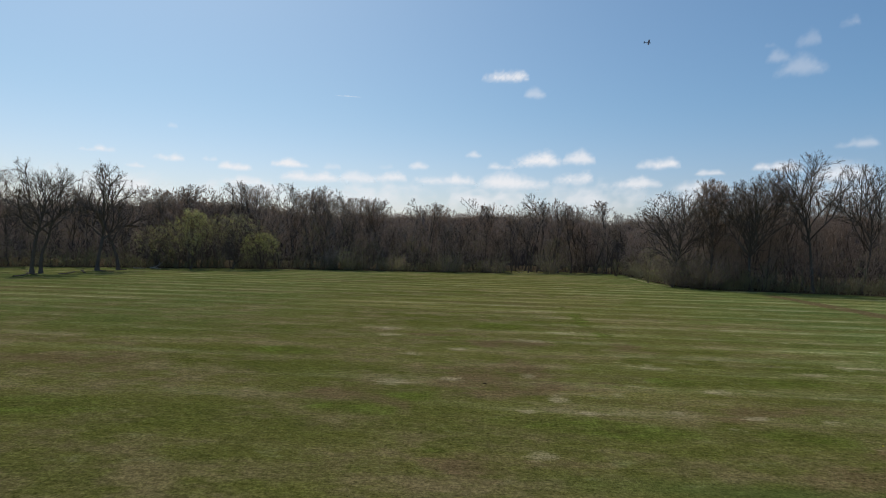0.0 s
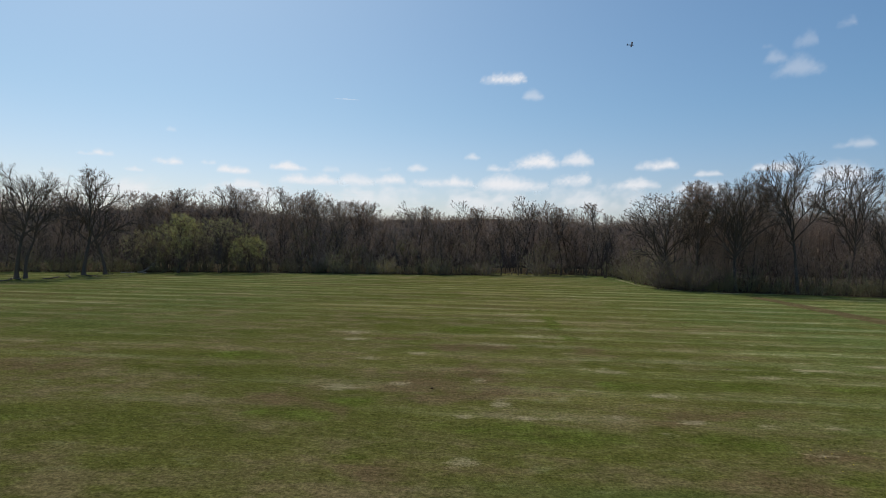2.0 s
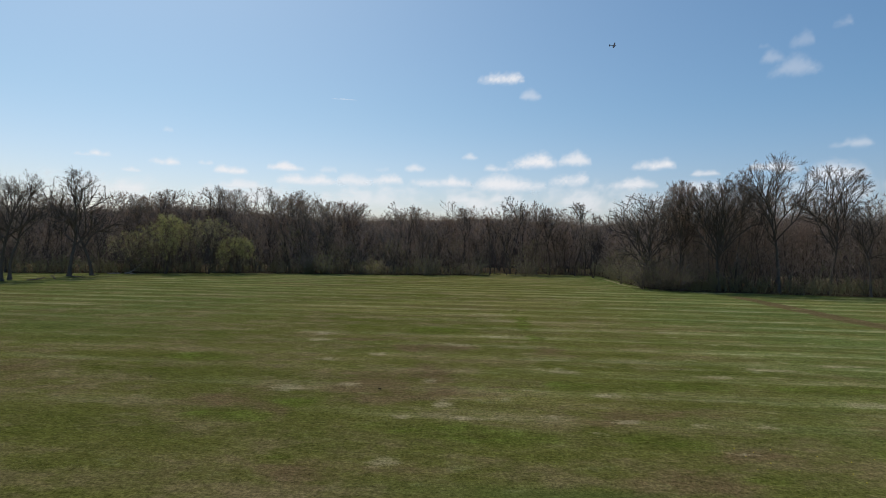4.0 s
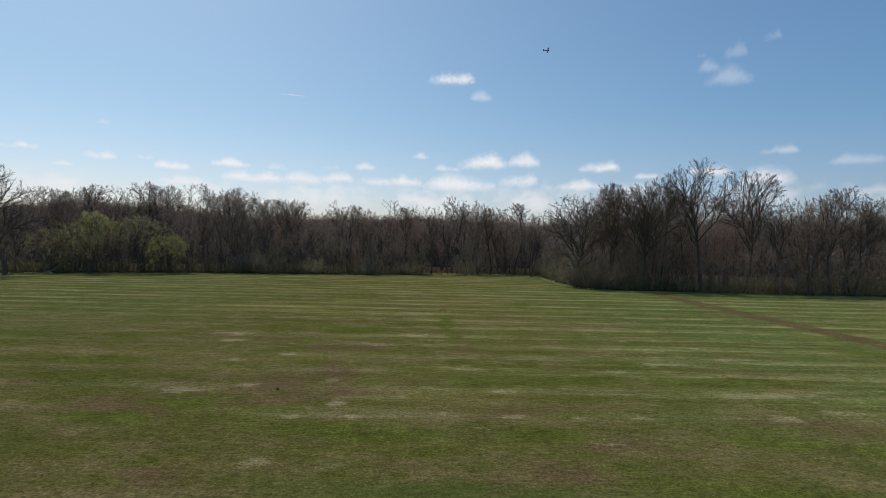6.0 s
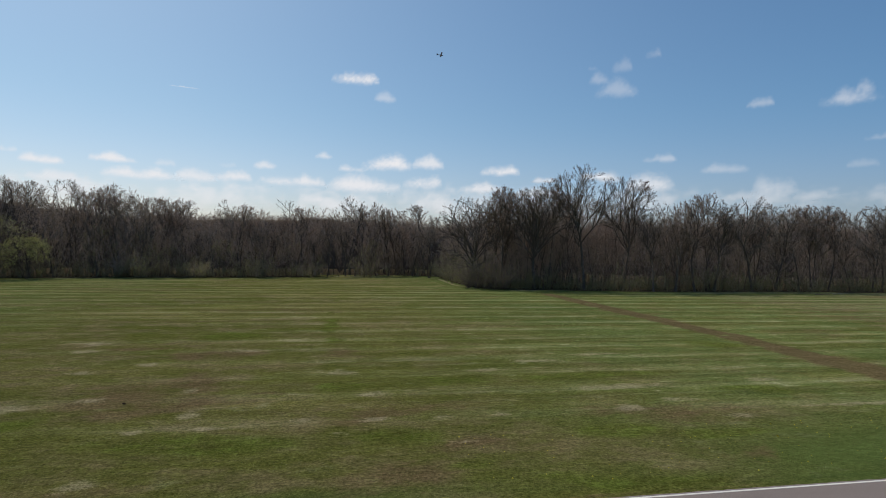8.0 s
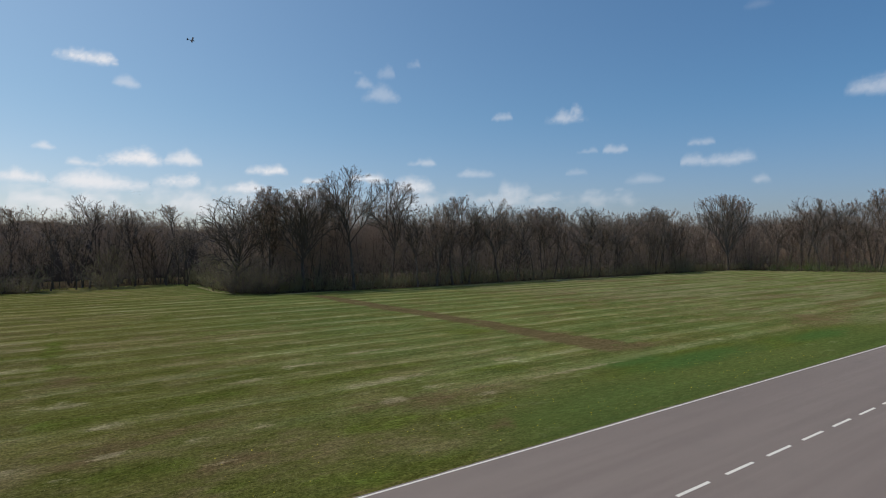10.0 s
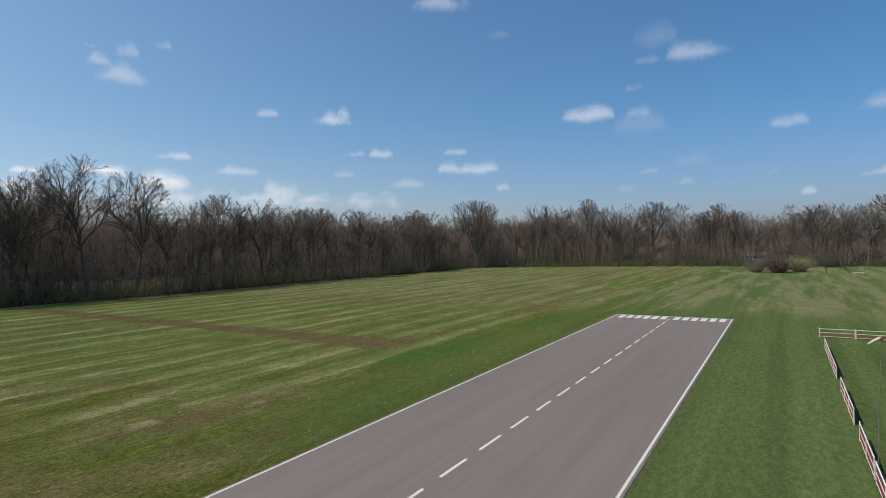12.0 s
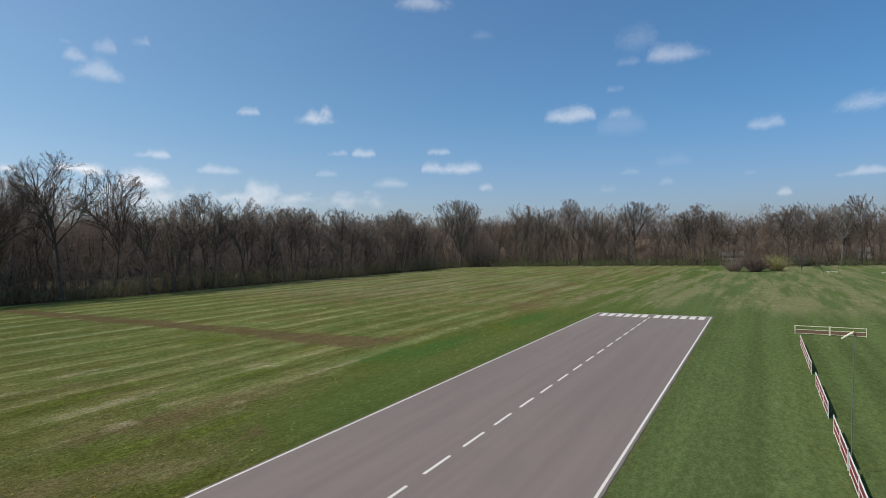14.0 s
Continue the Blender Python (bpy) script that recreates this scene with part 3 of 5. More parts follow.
def unit(a):
    return a / np.maximum(np.linalg.norm(a, axis=1, keepdims=True), 1e-6)


def slivers(gen, p, q, half):
    """Thin pointed twigs from points p to points q, as wide as 2 half at the foot."""
    side = unit(np.cross(q - p, gen.normal(0, 1, p.shape))) * half
    return np.stack([p + side, p - side, q], 1)


def sprays(gen, p, q, count, length, stray, up=0.12):
    """Twigs that leave the stems p-q forwards: their feet and tips."""
    i = np.repeat(np.arange(len(p)), count)
    t = gen.uniform(0.15, 1.0, (len(i), 1))
    foot = p[i] + (q[i] - p[i]) * t
    way = unit(unit(q[i] - p[i]) + gen.normal(0, stray, (len(i), 3)) + np.array([0, 0, up]))
    return foot, foot + way * length * gen.uniform(0.45, 1.25, (len(i), 1))


def leaflets(gen, p, q, count, size):
    """Small leaves scattered round the twigs p-q, in loose clusters."""
    i = np.repeat(np.arange(len(p)), count)
    heart = p[i] + (q[i] - p[i]) * gen.uniform(0.2, 1.1, (len(i), 1)) + gen.normal(0, 0.12, (len(i), 3))
    a = unit(gen.normal(0, 1, (len(i), 3))) * gen.uniform(0.5, 1.3, (len(i), 1)) * size
    b = unit(np.cross(a, gen.normal(0, 1, a.shape))) * size * 0.5
    return np.stack([heart - a, heart + b, heart + a - b * 0.3], 1)


def any_way(rng):
    while True:
        v = Vector((rng.uniform(-1, 1), rng.uniform(-1, 1), rng.uniform(-1, 1)))
        if 0.1 < v.length < 1:
            return v.normalized()


def bough(rng, start, way, length, n, wiggle, lift):
    """A wandering line: the wander keeps its side for a few steps before it turns."""
    pts, p, d, drift = [start.copy()], start.copy(), way.normalized(), any_way(rng)
    for i in range(n):
        if i % 3 == 2:
            drift = any_way(rng)
        d = (d + (drift + any_way(rng) * 0.7) * wiggle + Vector((0, 0, lift))).normalized()
        p = p + d * (length / n)
        pts.append(p.copy())
    return pts


def along(pts, t):
    s = t * (len(pts) - 1)
    i = min(int(s), len(pts) - 2)
    return pts[i].lerp(pts[i + 1], s - i), (pts[i + 1] - pts[i]).normalized()


def fork(rng, way, lo, hi):
    """A direction that leaves way by lo to hi degrees."""
    side = any_way(rng).cross(way).normalized()
    w = radians(rng.uniform(lo, hi))
    return way * math.cos(w) + side * math.sin(w)


def grow(seed, h, spread, base=0.28, fork_at=0.30, top=0.64, limbs=13, angles=(62, 22), lift=0.07, gnarl=0.15, stems=1, girth=0.014, lean=0.06,
         belly=0.5, dense=1.0, twigs=4, twig=0.62, fine=0.023, leaves=0, leaf=0.1, cheap=False, stout=1.0):
    """One bare tree of height h: trunk, limbs, branches, branchlets and twigs, within a lumpy crown of radius spread."""
    rng, gen = random.Random(seed), np.random.default_rng(seed)
    trunk, work, crown, leafage = Shape(), Shape(), Shape(), Shape()
    waves = [(rng.randint(1, 4), rng.uniform(0, 6.3), rng.uniform(1, 6), rng.uniform(0.05, 0.14)) for _ in range(4)]

    def inside(q):
        """Whether q lies within the lumpy dome of the crown."""
        u = max((q.z / h - base) / (1 - base), 0.0)
        if u >= 1:
            return False
        ring = 0.30 + 0.70 * (u / belly) ** 0.8 if u < belly else math.sqrt(max(0.0, 1 - ((u - belly) / (1 - belly)) ** 2))
        w = math.atan2(q.y, q.x)
        ring *= 1 + sum(a * math.sin(k * w + c + e * u) for k, c, e, a in waves)
        return math.hypot(q.x, q.y) <= spread * ring + 0.3

    def reach(p, way, most):
        """Metres from p along way to the skin of the crown."""
        d = 0.0
        while d < most and inside(p + way * (d + 0.6)):
            d += 0.6
        return d

    def within(pts):
        """The run of pts up to where it leaves the crown."""
        k = 3
        while k < len(pts) and inside(pts[k]):
            k += 1
        return pts[:k]

    shoots = []                       # shoots: foot, way, length, radius of the limbs
    for k in range(stems):
        w = 6.283 * k / stems + rng.uniform(0, 1.5)
        tilt = rng.uniform(0.14, 0.32) if stems > 1 else rng.uniform(0.2, 1) * lean
        foot = Vector((math.cos(w), math.sin(w), 0)) * (0.018 * h * (stems > 1)) + Vector((0, 0, -0.3))
        n = 5 if cheap else 10
        pts = bough(rng, foot, Vector((math.cos(w) * tilt, math.sin(w) * tilt, 1)), top * h / math.hypot(1, tilt), n, gnarl * 0.42, 0.05)
        r0 = girth * h * (1.0 if stems == 1 else 0.7)
        radii = [r0 * (1 - 0.72 * (i / n) ** 0.85) for i in range(n + 1)]
        radii[0] *= 1.4
        trunk.tube(pts, radii, 5 if cheap else 7)
        count = max(3, limbs // stems)
        turn = rng.uniform(0, 6.28)
        for j in range(count):
            s = (j + rng.uniform(0.1, 0.9)) / count
            t = min(1.0, (fork_at + (top - fork_at) * s) / top) if j < count - 2 else 1.0
            p, d = along(pts, t)
            turn += 2.4 + rng.uniform(-0.5, 0.5)
            a = radians(angles[0] + (angles[1] - angles[0]) * s + rng.uniform(-9, 9))
            way = (Vector((math.cos(turn) * math.sin(a), math.sin(turn) * math.sin(a), math.cos(a))) + d * 0.15).normalized()
            shoots.append((p, way, (r0 * (1 - 0.72 * t ** 0.85)) * rng.uniform(0.5, 0.78)))
    ends = []                                       # feet and tips of the branchlets
    for p, way, r in shoots:
        bend = (way + Vector((0, 0, lift * 2))).normalized()
        length = min(reach(p, bend, 1.7 * spread + 0.3 * h) * rng.uniform(0.88, 1.04), 0.75 * h)
        if length < 1.5:
            length = 1.5
        n = max(3, int(length / (2.2 if cheap else 1.1)))
        pts = within(bough(rng, p, way, length, n, gnarl, lift))
        n = len(pts) - 1
        r = min(r, 0.05 + 0.033 * length) * stout
        radii = [r * (1 - 0.86 * (i / n) ** 0.9) + 0.012 for i in range(n + 1)]
        work.tube(pts, radii, 3 if cheap else 5)
        n2 = int(length / (2.1 if cheap else 1.05) * dense) + 2
        for j in range(n2):
            t = 0.24 + 0.76 * ((j + rng.uniform(0, 1)) / n2) ** 0.8
            p2, d = along(pts, min(t, 1.0))
            way2 = (fork(rng, d, 22, 54) + Vector((0, 0, 0.04))).normalized()
            l2 = min(reach(p2, way2, 0.60 * length * (1 - 0.42 * t) + 1.0) + 0.2, 6.0) * rng.uniform(0.7, 1.05)
            if l2 < 0.7:
                continue
            m = 2 if cheap or l2 < 2 else 4
            pts2 = within(bough(rng, p2, way2, l2, m, gnarl * 1.1, lift * 0.5))
            m = len(pts2) - 1
            r2 = min(r * (1 - 0.75 * t) * 0.7 + 0.018, 0.030 + 0.022 * l2) * stout
            work.tube(pts2, [r2 * (1 - 0.75 * i / m) + 0.006 for i in range(m + 1)], 3)
            n3 = max(2, int(l2 / (0.95 if cheap else 0.40) * dense))
            for i in range(n3):
                t3 = 0.2 + 0.8 * (i + rng.uniform(0, 1)) / n3
                p3, d3 = along(pts2, min(t3, 1.0))
                way3 = (fork(rng, d3, 20, 52) + Vector((0, 0, 0.03))).normalized()
                l3 = rng.uniform(0.5, 1.05) * min(0.34 * l2 + 0.42, 1.5)
                ends.append((p3, p3 + way3 * (l3 if inside(p3 + way3 * l3) else 0.45 * l3)))
            for i in range(1 if cheap else 3):
                ends.append((pts2[-1], pts2[-1] + fork(rng, (pts2[-1] - pts2[-2]).normalized(), 5, 45) * rng.uniform(0.35, 0.75)))
    p, q = np.array([tuple(a) for a, b in ends]), np.array([tuple(b) for a, b in ends])
    (crown if cheap else work).triangles(slivers(gen, p, q, fine * 1.4))
    a, b = sprays(gen, p, q, twigs, twig, 0.45, 0.04)
    crown.triangles(slivers(gen, a, b, fine))
    if not cheap:
        a2, b2 = sprays(gen, a[::2], b[::2], 1, twig * 0.65, 0.45, 0.04)
        crown.triangles(slivers(gen, a2, b2, fine * 0.8))
    if leaves:
        leafage.triangles(leaflets(gen, a, b, leaves, leaf))
    return {"trunk": trunk, "branchwork": work, "crown": crown, "foliage": leafage}


def bush(seed, h, spread, stems=26, twigs=10, leaves=0, leaf=0.1, fine=0.028):
    """A many-stemmed shrub: stems, twigs, leaves."""
    rng, gen = random.Random(seed), np.random.default_rng(seed)
    stem, twig, leafage = Shape(), Shape(), Shape()
    lines = []
    for _ in range(stems):
        w, r = rng.uniform(0, 6.3), spread * 0.42 * math.sqrt(rng.random())
        foot = Vector((math.cos(w) * r, math.sin(w) * r, -0.1))
        way = Vector((math.cos(w) * rng.uniform(0.1, 0.8), math.sin(w) * rng.uniform(0.1, 0.8), 1))
        pts = bough(rng, foot, way, h * rng.uniform(0.55, 1.05), 4, 0.2, -0.04)
        stem.tube(pts, [0.045, 0.036, 0.028, 0.018, 0.008], 3)
        lines += [(a, b) for a, b in zip(pts[:-1], pts[1:])]
    p, q = np.array([tuple(a) for a, b in lines]), np.array([tuple(b) for a, b in lines])
    a, b = sprays(gen, p, q, max(1, twigs // 4), 0.2 * h + 0.5, 0.5)
    twig.triangles(slivers(gen, a, b, fine * 1.2))
    a2, b2 = sprays(gen, a, b, 3, 0.09 * h + 0.3, 0.5)
    twig.triangles(slivers(gen, a2, b2, fine))
    if leaves:
        leafage.triangles(leaflets(gen, a2, b2, leaves, leaf))
    return {"stem_clump": stem, "crown": twig, "foliage": leafage}


def plant(name, shapes, mats, label, category, m, group=""):
    root = tagged(new(name), label, category, group)
    for key, shape in shapes.items():
        if shape.f:
            part(key, mesh_of(key, shape.v, shape.f, mats[key]), None, root)
    root.matrix_basis = m
    return root


def stand(x, y, size=1.0, turn=0.0, z=0.0):
    return Matrix.Translation((x, y, z)) @ Matrix.Rotation(turn, 4, "Z") @ Matrix.Scale(size, 4)


BARE = {"trunk": M_BARK, "branchwork": M_BARK, "crown": M_SPRAY, "foliage": M_BUD, "stem_clump": M_BRUSH}
OAK = dict(BARE, trunk=M_OAKBARK, branchwork=M_OAKBARK, crown=M_OAK)
GREY = dict(BARE, branchwork=M_GREYBARK, crown=M_TWIG)
RUSSET = dict(BARE, crown=M_RUSSET)


def copy_scaled(ob, x, y, size, turn):
    c = copy_thing(ob, Matrix.Translation((x, y, 0)) @ Matrix.Rotation(turn, 4, "Z"))
    c.scale = (size, size, size)
    return c


def polyline_points(line, gap, rng):
    out, carry = [], 0.0
    for (ax, ay), (bx, by) in zip(line[:-1], line[1:]):
        d = math.hypot(bx - ax, by - ay)
        t = carry
        while t < d:
            out.append((ax + (bx - ax) * t / d, ay + (by - ay) * t / d, -(by - ay) / d, (bx - ax) / d))
            t += gap * rng.uniform(0.6, 1.4)
        carry = t - d
    return out


def merge(name, shapes_at, mats, label, category):
    """Many plants in one mesh: a list of (arrays, x, y, size, turn)."""
    vs, fs, base, index = [], [], 0, []
    for arrays, x, y, size, turn in shapes_at:
        c, s = math.cos(turn) * size, math.sin(turn) * size
        for slot, (v, f) in enumerate(arrays):
            w = np.empty_like(v)
            w[:, 0], w[:, 1], w[:, 2] = v[:, 0] * c - v[:, 1] * s + x, v[:, 0] * s + v[:, 1] * c + y, v[:, 2] * size
            vs.append(w)
            fs.append(f + base)
            index.append(np.full(len(f), slot, dtype=np.int32))
            base += len(v)
    v, f, index = np.concatenate(vs), np.concatenate(fs), np.concatenate(index)
    me = bpy.data.meshes.new(name)
    me.vertices.add(len(v))
    me.vertices.foreach_set("co", v.astype(np.float32).ravel())
    me.loops.add(len(f) * 3)
    me.loops.foreach_set("vertex_index", f.astype(np.int32).ravel())
    me.polygons.add(len(f))
    me.polygons.foreach_set("loop_start", np.arange(0, len(f) * 3, 3, dtype=np.int32))
    for m in mats:
        me.materials.append(m)
    me.polygons.foreach_set("material_index", index)
    me.update(calc_edges=True)
    return tagged(new(name, me), label, category, kind="stuff")


def arrays_of(shapes, keys):
    out = []
    for key in keys:
        s = shapes[key]
        tris = []
        for f in s.f:
            tris.append(f[:3])
            if len(f) == 4:
                tris.append((f[0], f[2], f[3]))
        out.append((np.array([tuple(p) for p in s.v], dtype=float).reshape(-1, 3), np.array(tris, dtype=np.int64).reshape(-1, 3)))
    return out


def build_woods():
    rng = random.Random(11)
    # common trees at the woods' edge: slender ones, broad ones and crooked ones
    kinds = ((21, 4.6, 0.34, 0.36, (48, 20), 0.16), (23, 6.2, 0.26, 0.28, (62, 24), 0.20), (19, 4.0, 0.36, 0.42, (50, 18), 0.15), (24, 5.4, 0.40, 0.42, (46, 16), 0.14),
             (20, 6.4, 0.22, 0.24, (66, 26), 0.23), (22, 4.2, 0.42, 0.46, (44, 18), 0.15), (18, 5.2, 0.24, 0.26, (60, 22), 0.24), (25, 5.6, 0.38, 0.40, (50, 18), 0.17))
    protos = []
    for k, (h, r, low, fork_at, angles, gnarl) in enumerate(kinds):
        shapes = grow(100 + k, h, r, base=low, fork_at=fork_at, angles=angles, gnarl=gnarl, limbs=11, stout=1.2, girth=0.0105, lean=0.15, twigs=3, dense=0.74, fine=0.033, twig=0.62, belly=(0.56, 0.66)[k % 2])
        protos.append(plant("bare_tree", shapes, (BARE, GREY, BARE, RUSSET)[k % 4],
                            ("slender bare deciduous tree with fine twigs at the woods' edge", "bare tree with a broad twiggy crown at the woods' edge")[k in (1, 4, 6)],
                            "tree", stand(0, -400), "trees at the edge of the woods"))
    used = 0
    for line, gap, size in ((EDGE_LEFT, 4.2, 0.98), (EDGE_RIGHT, 3.0, 1.0), (EDGE_FAR, 3.4, 1.10)):
        for x, y, nx, ny in polyline_points(line, gap, rng):
            if x < -1.15 * y or y < -0.26 * x:
                continue
            d = rng.uniform(1.5, 15)
            if any(math.hypot(x + nx * d - ox, y + ny * d - oy) < 8 for ox, oy in ((46, 139), (59.5, 130), (72, 128), (84, 129.5), (237.6, 121), (254, 46), (232, -8))):
                continue
            if -103 < x < -72 and d < 6:
                d += 7
            px, py, s, w = x + nx * d, y + ny * d, size * rng.uniform(0.80, 1.12) * woods_height(x, y), rng.uniform(0, 6.28)
            ob = protos[used % 8] if used < 8 else None
            if ob is None:
                copy_scaled(protos[rng.randrange(8)], px, py, s, w)
            else:
                ob.matrix_basis = stand(px, py, s, w)
            used += 1
    # the deeper woods, past counting
    keys = ("trunk", "branchwork", "crown")
    deep = [arrays_of(grow(300 + k, (23.0, 22.0, 24.0, 23.0, 21.0)[k], (5.4, 5.2, 5.8, 6.2, 4.6)[k], base=0.24, fork_at=0.26, limbs=9, girth=0.0085, lean=0.15,
                           gnarl=0.2, fine=0.056, cheap=True, twigs=4, twig=0.82, dense=0.78, belly=0.66), keys) for k in range(5)]
    young = [arrays_of(grow(330 + k, (11, 9, 13, 12)[k], (3.0, 2.8, 3.0, 3.6)[k], base=0.1, fork_at=0.12, limbs=7, girth=0.0075, lean=0.2, gnarl=0.2,
                            fine=0.05, cheap=True, twigs=2, twig=0.9, dense=0.6, leaves=(1, 1, 2, 0)[k], leaf=0.12), keys + ("foliage",)) for k in range(4)]
    tall, small = [], []
    for line, gap, size in ((EDGE_LEFT, 2.1, 1.04), (EDGE_GAP, 2.2, 1.0), (EDGE_BACK, 2.0, 1.0), (EDGE_TURN, 1.9, 1.0), (EDGE_RIGHT, 2.4, 0.98), (EDGE_FAR, 2.0, 1.08)):
        for row in range(4 if line is EDGE_FAR else 3):
            for x, y, nx, ny in polyline_points(line, gap * (1.6 + 0.25 * row), rng):
                d = 8 + 15 * row + rng.uniform(0, 15)
                px, py = x + nx * d, y + ny * d
                if px > -1.15 * py and py > -0.26 * px and woods_depth(np.array([px]), np.array([py]))[0] > 6:
                    tall.append((deep[rng.randrange(5)], px, py, size * rng.uniform(0.84, 1.10) * woods_height(x, y), rng.uniform(0, 6.28)))
        for row in range(5):
            for x, y, nx, ny in polyline_points(line, (2.8, 3.6, 4.6, 5.2, 5.6)[row], rng):
                d = (1.5, 7.5, 13.5, 20, 30)[row] + rng.uniform(0, (6, 6, 7, 10, 12)[row])
                px, py = x + nx * d, y + ny * d
                if px > -1.12 * py and py > -0.24 * px and woods_depth(np.array([px]), np.array([py]))[0] > 1.2 and not (6 < px < 44 and 182 < py < 197):
                    small.append((young[rng.randrange(4)], px, py, rng.uniform(0.65, 1.15), rng.uniform(0, 6.28)))
    merge("woods", tall, (M_BARK, M_SPRAY, M_TWIG), "dense leafless deciduous woods behind the field edge", "woods")
    merge("understory", small, (M_BARK, M_SPRAY, M_TWIG, M_HAZE), "thin bare young trees crowding under the tall woods", "young trees")
    # brush under the trees
    brush = [arrays_of(bush(400 + k, (3.2, 4.5, 6.0, 2.2)[k], (3.0, 3.2, 3.0, 3.2)[k], 6, 8, (0, 1, 0, 1)[k], 0.10, 0.045), ("stem_clump", "crown", "foliage")) for k in range(4)]
    spots = []
    for line, gap in ((EDGE_LEFT, 1.7), (EDGE_GAP, 1.8), (EDGE_BACK, 2.6), (EDGE_RIGHT, 1.35), (EDGE_FAR, 1.9)):
        for row in range(3):
            for x, y, nx, ny in polyline_points(line, gap * (1.2 + 0.5 * row), rng):
                d = 0.6 + 4.0 * row + rng.uniform(0, 4.0) - 3.0 * (float(grid_noise(np.array([x / 7.0]), np.array([y / 7.0]), 61, 2)[0]) - 0.35)
                if x > -1.12 * y and y > -0.24 * x and not (6 < x < 44 and 176 < y < 196 and (row > 0 or rng.random() < 0.7)):
                    spots.append((brush[rng.randrange(4)], x + nx * d, y + ny * d, rng.uniform(0.5, 1.0) + 0.7 * rng.random() ** 3, rng.uniform(0, 6.28)))
    merge("undergrowth", spots, (M_BRUSH, M_BRUSH, M_HAZE), "tangled grey-brown brush with first green leaves under the trees", "brush")


def woods_height(x, y):
    """How tall the woods stand along their edge, against the usual."""
    if x < -96:
        return 0.96
    if x < -45:
        return 1.06
    if x < 12 and y > 160:
        return 0.90
    if x > 200 and y < 38:
        return 0.86
    return 1.02


def build_far_woods():
    """Crown upon crown of the woods far behind, seen only between the nearer trees."""
    gen = np.random.default_rng(4)
    line = [(-330, 90), (-215, 176), (-140, 222), (-60, 243), (20, 258), (85, 258), (130, 215), (200, 205), (285, 205), (322, 150), (330, 60), (326, -40), (318, -170)]
    pts = []
    for (ax, ay), (bx, by) in zip(line[:-1], line[1:]):
        k = int(math.hypot(bx - ax, by - ay) / 1.6)
        pts += [(ax + (bx - ax) * i / k, ay + (by - ay) * i / k) for i in range(k)]
    pts = np.array(pts)
    s = np.arange(len(pts)) * 1.6
    tall = np.array([woods_height(x, y - 60) for x, y in pts])
    tall = np.convolve(np.pad(np.where(tall < 0.88, 0.68, np.where(tall < 1.0, 1.10, 1.06)), 15, mode="edge"), np.ones(31) / 31, "valid")
    height = (17.0 + 5.0 * grid_noise(s / 30, s * 0, 21, 2) + 3.0 * grid_noise(s / 5.5, s * 0, 22, 3)) * tall
    out = unit(pts - np.array([20.0, 0.0]))
    rows = 12
    t = np.arange(rows + 1) / rows
    lump = 5.0 * grid_noise(s[:, None] / 5 + 0 * t, t[None, :] * 5 + 0 * s[:, None], 25, 3)
    depth = 12 * (1 - np.cos(t * math.pi / 2))[None, :] + lump
    v = np.empty((len(pts), rows + 1, 3))
    v[..., :2] = pts[:, None, :] + out[:, None, :] * depth[..., None]
    v[..., 2] = height[:, None] * np.sin(t * math.pi / 2)[None, :] - 0.2
    i = (np.arange(len(pts) - 1)[:, None] * (rows + 1) + np.arange(rows)[None, :]).ravel()
    quads = np.stack([i, i + rows + 1, i + rows + 2, i + 1], 1)
    # a fur of twigs over the crowns
    n = 84000
    a, b = gen.integers(0, len(pts), n), np.minimum((gen.random(n) ** 0.28 * (rows + 1)).astype(int), rows)
    foot = v[a, b] + gen.normal(0, 0.7, (n, 3))
    way = unit(np.concatenate([-0.5 * out[a] + gen.normal(0, 0.55, (n, 2)), gen.uniform(0.4, 1.4, (n, 1))], 1))
    fur = slivers(gen, foot, foot + way * gen.uniform(0.9, 2.7, (n, 1)), 0.055).reshape(-1, 3)
    tris = np.concatenate([quads[:, :3], quads[:, [0, 2, 3]]])
    merge("far_woods", [([(v.reshape(-1, 3), tris), (fur, np.arange(len(fur)).reshape(-1, 3))], 0.0, 0.0, 1.0, 0.0)], (M_FAR, M_TWIG), "hazy brown mass of bare woods far behind", "woods")


build_ground()
build_runway()
build_woods()
build_far_woods()


# ---- single trees that stand out ----
def lone_tree(x, y, label, turn=0.0, mats=None, name="bare_tree", **how):
    return plant(name, grow(**how), mats or BARE, label, "tree", stand(x, y, 1.0, turn))


